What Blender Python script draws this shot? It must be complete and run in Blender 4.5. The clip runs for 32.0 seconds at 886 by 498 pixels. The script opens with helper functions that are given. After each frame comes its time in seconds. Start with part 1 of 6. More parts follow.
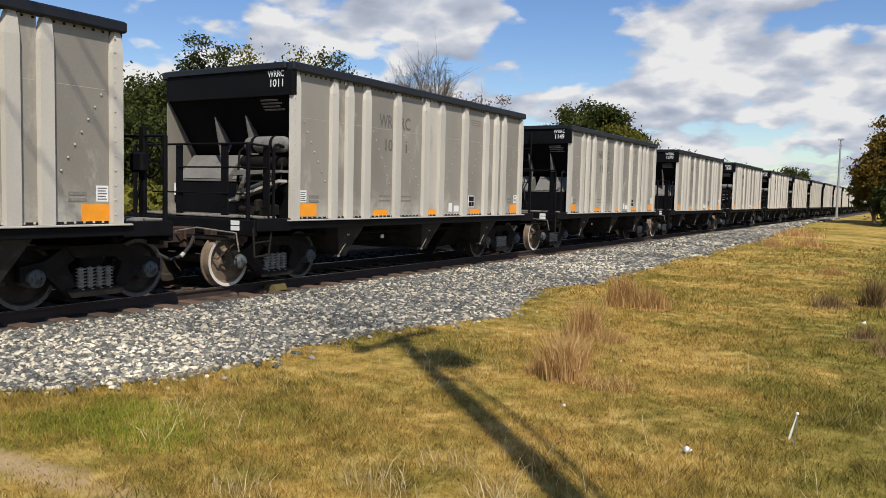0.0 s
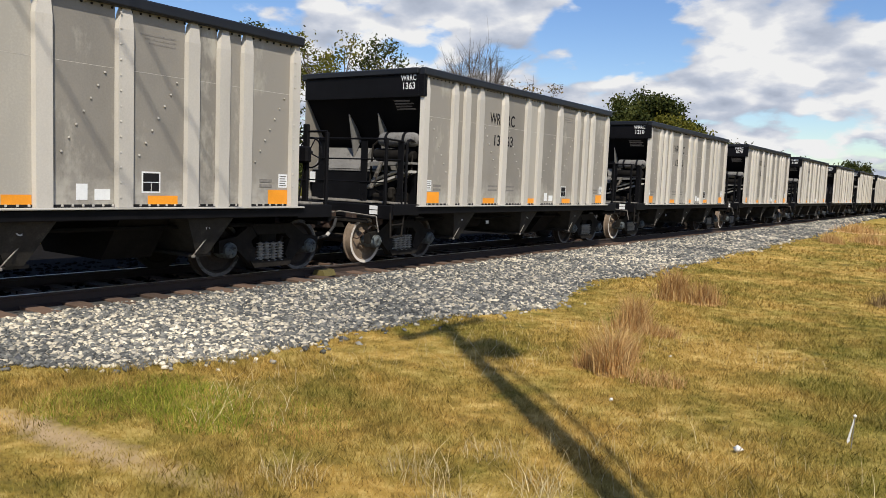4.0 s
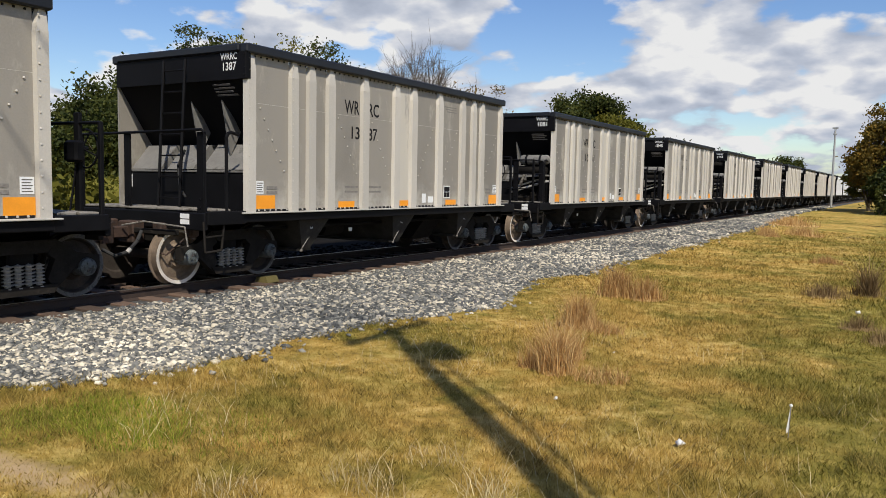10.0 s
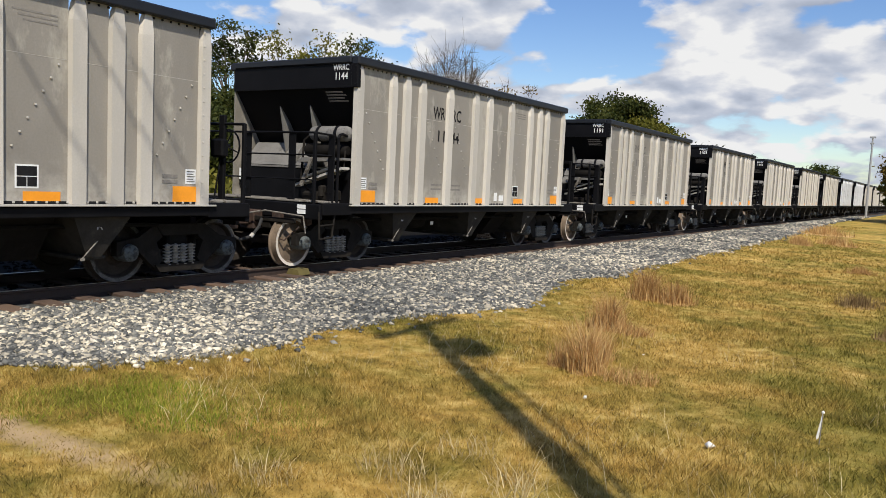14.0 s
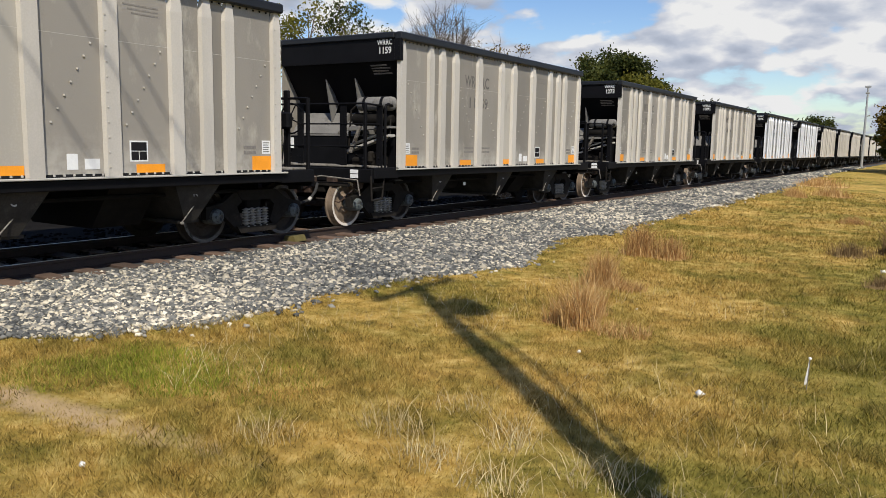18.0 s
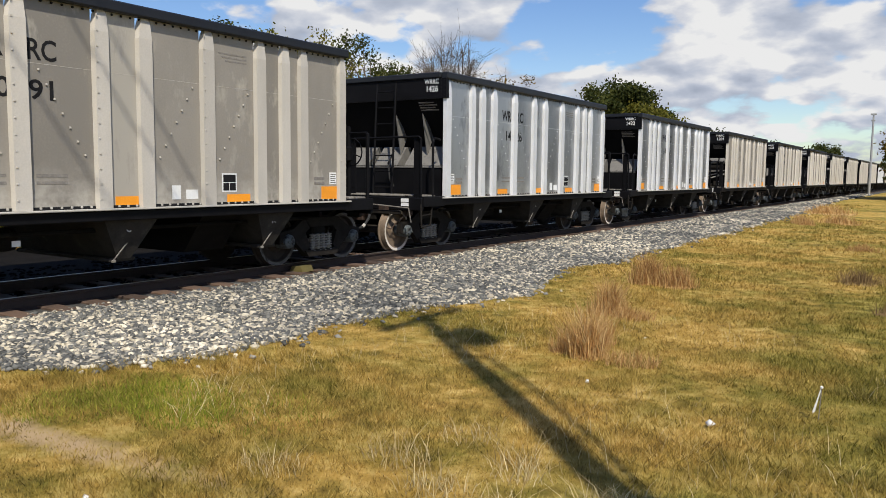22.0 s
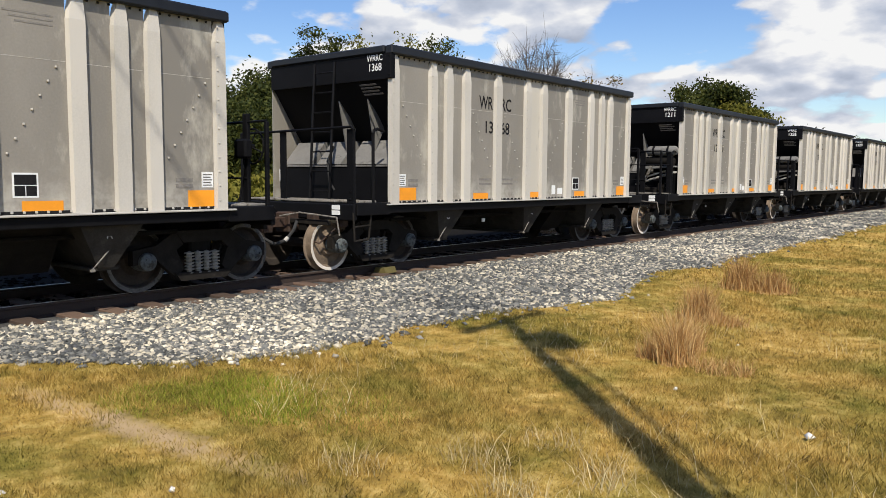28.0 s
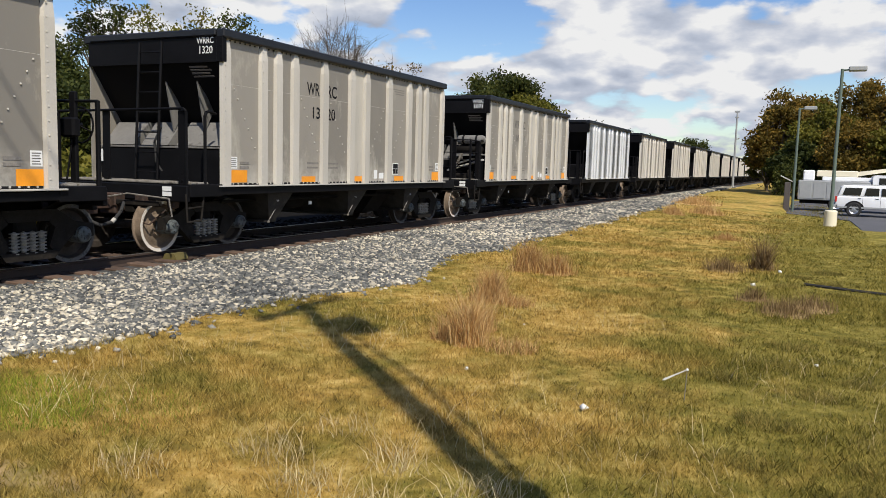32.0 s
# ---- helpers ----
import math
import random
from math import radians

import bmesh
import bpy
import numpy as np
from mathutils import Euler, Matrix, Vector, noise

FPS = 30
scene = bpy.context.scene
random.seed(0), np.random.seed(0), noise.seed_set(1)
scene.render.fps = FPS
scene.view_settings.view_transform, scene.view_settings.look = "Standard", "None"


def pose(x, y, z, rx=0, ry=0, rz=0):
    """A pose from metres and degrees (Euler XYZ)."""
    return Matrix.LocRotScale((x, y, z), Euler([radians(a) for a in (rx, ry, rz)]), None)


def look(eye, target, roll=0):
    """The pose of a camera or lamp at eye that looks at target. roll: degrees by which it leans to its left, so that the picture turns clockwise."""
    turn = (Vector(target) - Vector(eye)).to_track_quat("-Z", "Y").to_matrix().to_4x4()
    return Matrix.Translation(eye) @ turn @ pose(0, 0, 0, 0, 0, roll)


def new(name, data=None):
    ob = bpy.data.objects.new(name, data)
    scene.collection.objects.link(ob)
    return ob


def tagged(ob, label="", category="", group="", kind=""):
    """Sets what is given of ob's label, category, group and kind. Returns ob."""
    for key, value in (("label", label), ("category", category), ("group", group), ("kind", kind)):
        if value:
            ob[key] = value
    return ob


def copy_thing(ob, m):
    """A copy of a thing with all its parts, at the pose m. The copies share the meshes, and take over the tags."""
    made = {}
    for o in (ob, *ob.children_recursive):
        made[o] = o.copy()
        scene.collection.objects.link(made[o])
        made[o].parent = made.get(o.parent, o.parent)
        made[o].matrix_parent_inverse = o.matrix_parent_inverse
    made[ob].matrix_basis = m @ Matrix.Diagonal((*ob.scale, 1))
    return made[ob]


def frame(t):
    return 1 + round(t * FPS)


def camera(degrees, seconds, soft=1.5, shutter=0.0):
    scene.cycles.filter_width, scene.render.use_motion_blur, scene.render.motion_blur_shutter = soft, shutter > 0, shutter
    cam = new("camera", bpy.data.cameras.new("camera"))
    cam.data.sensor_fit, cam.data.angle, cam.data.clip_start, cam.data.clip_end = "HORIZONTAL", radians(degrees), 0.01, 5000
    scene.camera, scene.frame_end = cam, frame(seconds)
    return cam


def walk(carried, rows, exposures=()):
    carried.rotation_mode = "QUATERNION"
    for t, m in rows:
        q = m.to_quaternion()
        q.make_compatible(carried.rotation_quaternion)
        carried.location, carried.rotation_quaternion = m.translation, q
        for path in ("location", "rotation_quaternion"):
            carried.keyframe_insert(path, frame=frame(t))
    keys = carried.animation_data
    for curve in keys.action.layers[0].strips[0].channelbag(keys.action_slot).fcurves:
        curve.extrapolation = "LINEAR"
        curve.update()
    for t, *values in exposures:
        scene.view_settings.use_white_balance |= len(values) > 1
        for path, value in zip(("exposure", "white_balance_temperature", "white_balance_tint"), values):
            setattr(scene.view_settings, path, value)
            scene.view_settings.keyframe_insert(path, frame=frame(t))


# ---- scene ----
# ---- camera and its sway ----
cam = camera(59.5, 32.0, soft=0.75)
PATH = [
    (0, pose(-0.016, -0.022, 1.800, 85.86, 0, 31.50) @ pose(0, 0, 0, 0, 0, 1.42)),
    (0.5, pose(-0.004, -0.019, 1.810, 85.84, 0, 31.28) @ pose(0, 0, 0, 0, 0, 1.14)),
    (1, pose(-0.006, -0.015, 1.810, 85.61, 0, 32.06) @ pose(0, 0, 0, 0, 0, 0.68)),
    (1.5, pose(0.001, -0.024, 1.806, 85.55, 0, 32.61) @ pose(0, 0, 0, 0, 0, 0.55)),
    (2, pose(-0.012, -0.011, 1.800, 85.15, 0, 31.95) @ pose(0, 0, 0, 0, 0, 1.31)),
    (2.5, pose(-0.021, -0.017, 1.803, 85.08, 0, 32.57) @ pose(0, 0, 0, 0, 0, 2.11)),
    (4.5, pose(-0.040, 0.023, 1.800, 84.92, 0, 36.12) @ pose(0, 0, 0, 0, 0, 1.65)),
    (5, pose(-0.036, 0.052, 1.807, 84.96, 0, 37.03) @ pose(0, 0, 0, 0, 0, 1.10)),
    (5.5, pose(-0.028, 0.055, 1.809, 84.80, 0, 35.89) @ pose(0, 0, 0, 0, 0, 0.42)),
    (6, pose(-0.038, 0.059, 1.802, 84.56, 0, 34.51) @ pose(0, 0, 0, 0, 0, 1.34)),
    (6.5, pose(-0.021, 0.052, 1.803, 84.46, 0, 33.42) @ pose(0, 0, 0, 0, 0, 1.02)),
    (7, pose(-0.021, 0.061, 1.799, 84.84, 0, 32.04) @ pose(0, 0, 0, 0, 0, 0.38)),
    (7.5, pose(-0.020, 0.045, 1.796, 84.55, 0, 31.90) @ pose(0, 0, 0, 0, 0, 0.76)),
    (8, pose(-0.021, 0.049, 1.797, 84.39, 0, 31.56) @ pose(0, 0, 0, 0, 0, 1.42)),
    (8.5, pose(-0.012, 0.018, 1.803, 84.26, 0, 31.90) @ pose(0, 0, 0, 0, 0, 1.21)),
    (9, pose(-0.031, 0.052, 1.820, 84.39, 0, 31.73) @ pose(0, 0, 0, 0, 0, 1.22)),
    (9.5, pose(-0.004, 0.060, 1.813, 84.82, 0, 31.10) @ pose(0, 0, 0, 0, 0, 0.93)),
    (10, pose(-0.023, 0.084, 1.803, 85.17, 0, 31.16) @ pose(0, 0, 0, 0, 0, 1.14)),
    (10.5, pose(-0.034, 0.011, 1.798, 84.97, 0, 35.08) @ pose(0, 0, 0, 0, 0, 0.69)),
    (11, pose(-0.042, -0.018, 1.799, 86.64, 0, 33.84) @ pose(0, 0, 0, 0, 0, 1.11)),
    (11.5, pose(-0.033, -0.003, 1.816, 90.18, 0, 30.83) @ pose(0, 0, 0, 0, 0, 1.47)),
    (12, pose(-0.053, 0.011, 1.786, 86.72, 0, 34.54) @ pose(0, 0, 0, 0, 0, -1.19)),
    (12.5, pose(-0.112, 0.011, 1.791, 88.75, 0, 38.22) @ pose(0, 0, 0, 0, 0, 1.18)),
    (13, pose(-0.089, 0.012, 1.807, 87.78, 0, 38.14) @ pose(0, 0, 0, 0, 0, 4.02)),
    (13.5, pose(-0.044, 0.009, 1.780, 86.36, 0, 33.91) @ pose(0, 0, 0, 0, 0, 2.78)),
    (14, pose(-0.042, -0.015, 1.780, 85.04, 0, 33.10) @ pose(0, 0, 0, 0, 0, 2.71)),
    (14.5, pose(-0.001, -0.028, 1.784, 85.40, 0, 34.26) @ pose(0, 0, 0, 0, 0, 2.72)),
    (16.5, pose(0.012, -0.039, 1.774, 83.64, 0, 31.87) @ pose(0, 0, 0, 0, 0, 0.69)),
    (17, pose(0.027, -0.057, 1.758, 81.97, 0, 31.28) @ pose(0, 0, 0, 0, 0, 0.36)),
    (17.5, pose(0.040, -0.069, 1.768, 82.78, 0, 32.76) @ pose(0, 0, 0, 0, 0, -0.28)),
    (18, pose(0.038, -0.071, 1.775, 82.32, 0, 32.82) @ pose(0, 0, 0, 0, 0, 1.02)),
    (18.5, pose(0.040, -0.066, 1.768, 81.95, 0, 32.80) @ pose(0, 0, 0, 0, 0, 0.73)),
    (19, pose(0.032, -0.042, 1.779, 82.61, 0, 32.26) @ pose(0, 0, 0, 0, 0, 0.62)),
    (19.5, pose(0.036, -0.055, 1.782, 86.66, 0, 31.98) @ pose(0, 0, 0, 0, 0, 0.83)),
    (20, pose(0.037, -0.060, 1.778, 87.03, 0, 32.59) @ pose(0, 0, 0, 0, 0, 0.08)),
    (20.5, pose(0.021, -0.077, 1.765, 85.59, 0, 33.77) @ pose(0, 0, 0, 0, 0, 0.48)),
    (21, pose(0.023, -0.056, 1.764, 85.37, 0, 34.51) @ pose(0, 0, 0, 0, 0, 0.79)),
    (21.5, pose(0.021, -0.063, 1.767, 85.60, 0, 34.21) @ pose(0, 0, 0, 0, 0, 0.34)),
    (22, pose(0.039, -0.056, 1.771, 84.51, 0, 33.39) @ pose(0, 0, 0, 0, 0, 0.63)),
    (22.5, pose(0.027, -0.076, 1.774, 84.97, 0, 31.85) @ pose(0, 0, 0, 0, 0, 2.06)),
    (23, pose(0.024, -0.054, 1.776, 85.88, 0, 32.66) @ pose(0, 0, 0, 0, 0, 1.59)),
    (23.5, pose(0.017, -0.054, 1.758, 85.15, 0, 31.62) @ pose(0, 0, 0, 0, 0, 0.95)),
    (24, pose(0.008, -0.103, 1.766, 84.16, 0, 31.25) @ pose(0, 0, 0, 0, 0, 0.70)),
    (24.5, pose(0.028, -0.074, 1.771, 84.73, 0, 32.15) @ pose(0, 0, 0, 0, 0, 1.26)),
    (26.5, pose(0.029, 0.040, 1.740, 86.86, 0, 34.25) @ pose(0, 0, 0, 0, 0, -0.53)),
    (27, pose(0.028, 0.033, 1.748, 86.67, 0, 36.28) @ pose(0, 0, 0, 0, 0, -0.06)),
    (27.5, pose(0.020, 0.034, 1.742, 85.49, 0, 39.20) @ pose(0, 0, 0, 0, 0, 0.27)),
    (28, pose(0.004, 0.016, 1.742, 84.70, 0, 39.60) @ pose(0, 0, 0, 0, 0, 0.43)),
    (28.5, pose(0.009, 0.028, 1.744, 84.30, 0, 39.85) @ pose(0, 0, 0, 0, 0, 0.82)),
    (29, pose(0.022, 0.040, 1.746, 84.24, 0, 37.48) @ pose(0, 0, 0, 0, 0, 1.37)),
    (29.5, pose(0.016, 0.057, 1.748, 84.61, 0, 30.60) @ pose(0, 0, 0, 0, 0, 0.65)),
    (30, pose(0.041, 0.060, 1.759, 83.87, 0, 26.31) @ pose(0, 0, 0, 0, 0, 0.92)),
    (30.5, pose(0.045, 0.070, 1.756, 84.19, 0, 25.45) @ pose(0, 0, 0, 0, 0, 0.90)),
    (31, pose(0.047, 0.067, 1.759, 84.09, 0, 24.98) @ pose(0, 0, 0, 0, 0, 0.95)),
    (31.5, pose(0.041, 0.066, 1.755, 83.52, 0, 25.74) @ pose(0, 0, 0, 0, 0, 1.28)),
    (32, pose(0.039, 0.071, 1.754, 83.78, 0, 25.00) @ pose(0, 0, 0, 0, 0, 1.62)),
]
walk(cam, PATH, exposures=[(0, 0.04), (6, 0.17), (9, 0.12), (11.5, -0.02), (13, 0.13), (17, 0.10), (20, 0.05), (24, 0.09), (26.5, 0.14), (28, 0.21), (29.5, 0.17), (31, 0.14), (32, 0.11)])

# ---- light: midday autumn sun from behind the camera, broken cloud ----
SUN_AZ = Vector((0.72, -0.69, 0)).normalized()
SUN_EL = radians(50)
sun_dir = SUN_AZ * math.cos(SUN_EL) + Vector((0, 0, math.sin(SUN_EL)))
sun = new("sun", bpy.data.lights.new("sun", "SUN"))
sun.data.energy, sun.data.angle, sun.data.color = 5.0, radians(0.53), (1.0, 0.93, 0.81)
sun.matrix_world = look((0, 0, 60), Vector((0, 0, 60)) - sun_dir)


def build_world():
    w = bpy.data.worlds.new("sky")
    scene.world = w
    w.use_nodes = True
    nt = w.node_tree
    nt.nodes.clear()
    N, L = nt.nodes.new, nt.links.new
    out, bg = N("ShaderNodeOutputWorld"), N("ShaderNodeBackground")
    sky = N("ShaderNodeTexSky")
    sky.sky_type, sky.sun_disc = "NISHITA", False
    sky.sun_elevation, sky.sun_rotation = SUN_EL, math.atan2(SUN_AZ.x, SUN_AZ.y)
    sky.altitude, sky.air_density, sky.dust_density, sky.ozone_density = 100, 1.0, 0.6, 1.6
    co = N("ShaderNodeTexCoord")
    sep = N("ShaderNodeSeparateXYZ")
    L(co.outputs["Generated"], sep.inputs[0])

    def mth(op, a, b=None, c=None):
        n = N("ShaderNodeMath")
        n.operation = op
        for i, v in enumerate((a, b, c)):
            if v is None:
                continue
            if isinstance(v, (int, float)):
                n.inputs[i].default_value = v
            else:
                L(v, n.inputs[i])
        return n.outputs[0]
    hs = N("ShaderNodeHueSaturation")
    hs.inputs["Hue"].default_value, hs.inputs["Saturation"].default_value, hs.inputs["Value"].default_value = 0.512, 1.25, 1.75
    L(sky.outputs[0], hs.inputs["Color"])
    # heaped cloud that shrinks towards the horizon
    zz = mth("ADD", mth("MULTIPLY", mth("MAXIMUM", sep.outputs[2], 0.0), 1.3), 0.60)
    comb = N("ShaderNodeCombineXYZ")
    L(mth("DIVIDE", sep.outputs[0], zz), comb.inputs[0]), L(mth("DIVIDE", sep.outputs[1], zz), comb.inputs[1])
    L(mth("MULTIPLY", mth("DIVIDE", sep.outputs[2], zz), 1.75), comb.inputs[2])

    def nz(scale, detail, rough, off):
        m = N("ShaderNodeMapping")
        m.inputs["Location"].default_value = off
        L(comb.outputs[0], m.inputs["Vector"])
        n = N("ShaderNodeTexNoise")
        n.inputs["Scale"].default_value, n.inputs["Detail"].default_value, n.inputs["Roughness"].default_value = scale, detail, rough
        L(m.outputs[0], n.inputs["Vector"])
        return n.outputs["Fac"]
    heaps = None
    # direction of each heap's middle (degrees left of the track, above the horizon), its width and weight
    for az, el, wid, amt in HEAPS:
        d = Vector((-math.sin(radians(az)) * math.cos(radians(el)), math.cos(radians(az)) * math.cos(radians(el)), math.sin(radians(el))))
        far = N("ShaderNodeVectorMath")
        far.operation = "DISTANCE"
        L(co.outputs["Generated"], far.inputs[0])
        far.inputs[1].default_value = d
        lump = mth("MULTIPLY", mth("POWER", 2.718, mth("MULTIPLY", mth("POWER", mth("DIVIDE", far.outputs["Value"], math.sin(radians(wid))), 2.0), -1.0)), amt)
        heaps = lump if heaps is None else mth("ADD", heaps, lump)

    # thicker towards the horizon, clear overhead
    low = mth("MULTIPLY", mth("MAXIMUM", mth("SUBTRACT", 1.0, mth("DIVIDE", sep.outputs[2], 0.15)), 0.0), 0.10)
    high = mth("MULTIPLY", mth("MINIMUM", mth("MAXIMUM", mth("SUBTRACT", sep.outputs[2], 0.34), 0.0), 0.3), -0.8)
    deck = mth("ADD", mth("ADD", heaps, low), high)

    def puffs(off):
        m = N("ShaderNodeMapping")
        m.inputs["Location"].default_value = off
        L(comb.outputs[0], m.inputs["Vector"])
        warp = N("ShaderNodeMixRGB")
        warp.blend_type = "LINEAR_LIGHT"
        warp.inputs[0].default_value = 0.045
        wn = N("ShaderNodeTexNoise")
        wn.inputs["Scale"].default_value, wn.inputs["Detail"].default_value = CLOUD[0] * 2.0, 4
        L(m.outputs[0], wn.inputs["Vector"]), L(m.outputs[0], warp.inputs[1]), L(wn.outputs["Color"], warp.inputs[2])
        v = N("ShaderNodeTexVoronoi")
        v.feature = "SMOOTH_F1"
        v.inputs["Scale"].default_value, v.inputs["Smoothness"].default_value = CLOUD[0] * 1.9, 0.35
        v.inputs["Detail"].default_value = 1.0
        L(warp.outputs[0], v.inputs["Vector"])
        return mth("SUBTRACT", 0.42, v.outputs["Distance"])

    def density(up):
        o = Vector(CLOUD[1]) + Vector((0, 0, up))
        body = mth("ADD", mth("MULTIPLY", nz(CLOUD[0], 3, 0.45, o), 0.80), mth("MULTIPLY", nz(CLOUD[0] * 4.2, 6, 0.55, o * 1.3), 0.20))
        return mth("ADD", mth("ADD", body, mth("MULTIPLY", puffs(o), 0.22)), deck)
    dens, above = density(0.0), density(0.07)
    cover = N("ShaderNodeMapRange")
    cover.interpolation_type = "SMOOTHSTEP"
    L(dens, cover.inputs[0])
    cover.inputs[1].default_value, cover.inputs[2].default_value = 0.44, 0.53
    # tops that rise out of the cloud are white, deep bases grey
    lit = mth("ADD", mth("MULTIPLY", mth("SUBTRACT", dens, above), 4.2), mth("SUBTRACT", 0.80, mth("MULTIPLY", mth("SUBTRACT", dens, 0.46), 1.5)))
    shade = N("ShaderNodeValToRGB")
    el = shade.color_ramp.elements
    el[0].position, el[0].color = 0.0, (4.9, 5.5, 6.8, 1)
    el[1].position, el[1].color = 1.0, (11.3, 11.3, 11.3, 1)
    el.new(0.45).color = (6.6, 7.2, 8.5, 1)
    el.new(0.75).color = (8.8, 9.1, 9.9, 1)
    L(lit, shade.inputs[0])
    mix = N("ShaderNodeMixRGB")
    L(cover.outputs[0], mix.inputs[0]), L(hs.outputs[0], mix.inputs[1]), L(shade.outputs[0], mix.inputs[2])
    L(mix.outputs[0], bg.inputs[0]), L(bg.outputs[0], out.inputs[0])
    bg.inputs[1].default_value = 0.070


CLOUD = (5.4, (2.0, 5.0, 0.0))
HEAPS = [(40, 14.5, 6.5, 0.20), (33, 16, 6, 0.20), (29, 13, 3, 0.08), (46, 11, 4, 0.10), (24, 13, 3.5, -0.16), (21, 17, 3, -0.10), (60, 15, 8, -0.18), (62, 9.5, 2.5, 0.10),
         (66, 4, 5, 0.08), (17, 13, 3.2, 0.10), (6, 15, 6, 0.10), (-6, 14, 7, 0.07), (11, 8, 5, 0.05), (20, 8, 5, 0.08), (30, 6, 5, 0.07), (2, 7, 8, 0.05)]
build_world()

# ---- materials ----


def mat(name, base, rough=0.6, metal=0.0, var=0.15, scale=6.0, fine=60.0, bump=0.15, spots=None, tint=None, obj_var=0.0, spec=0.5, streak=0.0, low_dust=None):
    """Base colour with two scales of variation, fine relief, optional stain colour and per-object variation."""
    m = bpy.data.materials.new(name)
    m.use_nodes = True
    nt = m.node_tree
    N, L = nt.nodes.new, nt.links.new
    b = nt.nodes["Principled BSDF"]
    b.inputs["Roughness"].default_value, b.inputs["Metallic"].default_value = rough, metal
    b.inputs["Specular IOR Level"].default_value = spec
    co = N("ShaderNodeTexCoord")
    vec = co.outputs["Object"]
    if streak:
        mp = N("ShaderNodeMapping")
        mp.inputs["Scale"].default_value = (1, 1, streak)
        L(vec, mp.inputs["Vector"])
        vec_s = mp.outputs[0]
        if obj_var:
            # another piece of the pattern on each sheet
            own, up = N("ShaderNodeObjectInfo"), N("ShaderNodeVectorMath")
            up.operation = "MULTIPLY_ADD"
            L(own.outputs["Random"], up.inputs[0]), L(vec_s, up.inputs[2])
            up.inputs[1].default_value = (37.0, 53.0, 29.0)
            vec_s = up.outputs[0]
    else:
        vec_s = vec

    def nz(v, s, d=5, r=0.6):
        n = N("ShaderNodeTexNoise")
        n.inputs["Scale"].default_value, n.inputs["Detail"].default_value, n.inputs["Roughness"].default_value = s, d, r
        L(v, n.inputs["Vector"])
        return n.outputs["Fac"]
    n1, n2 = nz(vec_s, scale), nz(vec, fine, 3)

    def mth(op, a, b2):
        n = N("ShaderNodeMath")
        n.operation = op
        for i, v in enumerate((a, b2)):
            if isinstance(v, (int, float)):
                n.inputs[i].default_value = v
            else:
                L(v, n.inputs[i])
        return n.outputs[0]
    f = mth("ADD", mth("MULTIPLY", n1, 0.65), mth("MULTIPLY", n2, 0.35))
    if obj_var:
        oi = N("ShaderNodeObjectInfo")
        f = mth("ADD", f, mth("MULTIPLY", mth("SUBTRACT", oi.outputs["Random"], 0.5), obj_var))
    r = N("ShaderNodeValToRGB")
    lo = [c * (1 - var) for c in base]
    hi = [min(c * (1 + var), 0.95) for c in base]
    if tint:
        hi = tint
    r.color_ramp.elements[0].position, r.color_ramp.elements[0].color = 0.33, (*lo, 1)
    r.color_ramp.elements[1].position, r.color_ramp.elements[1].color = 0.67, (*hi, 1)
    L(f, r.inputs[0])
    col = r.outputs[0]
    if spots:
        s = N("ShaderNodeMapRange")
        L(nz(vec_s, spots[1], 6, 0.7), s.inputs[0])
        s.inputs[1].default_value, s.inputs[2].default_value = spots[2], spots[2] + 0.12
        mx = N("ShaderNodeMixRGB")
        L(s.outputs[0], mx.inputs[0]), L(col, mx.inputs[1])
        mx.inputs[2].default_value = (*spots[0], 1)
        col = mx.outputs[0]
    if low_dust:
        # dust thrown up over the lowest part, in ragged patches
        sp = N("ShaderNodeSeparateXYZ")
        L(vec, sp.inputs[0])
        zr = N("ShaderNodeMapRange")
        L(sp.outputs[2], zr.inputs[0])
        zr.inputs[1].default_value, zr.inputs[2].default_value, zr.inputs[3].default_value, zr.inputs[4].default_value = low_dust[1], low_dust[2], 1.0, 0.0
        nr = N("ShaderNodeMapRange")
        L(nz(vec, 2.6, 6, 0.65), nr.inputs[0])
        nr.inputs[1].default_value, nr.inputs[2].default_value = 0.44, 0.66
        mx = N("ShaderNodeMixRGB")
        L(mth("MULTIPLY", zr.outputs[0], nr.outputs[0]), mx.inputs[0]), L(col, mx.inputs[1])
        mx.inputs[2].default_value = (*low_dust[0], 1)
        col = mx.outputs[0]
    L(col, b.inputs["Base Color"])
    rr = N("ShaderNodeMapRange")
    L(n1, rr.inputs[0])
    rr.inputs[3].default_value, rr.inputs[4].default_value = max(rough - 0.1, 0.05), min(rough + 0.1, 1)
    L(rr.outputs[0], b.inputs["Roughness"])
    if bump:
        bp = N("ShaderNodeBump")
        bp.inputs["Strength"].default_value, bp.inputs["Distance"].default_value = bump, 0.01
        L(n2, bp.inputs["Height"]), L(bp.outputs[0], b.inputs["Normal"])
    return m


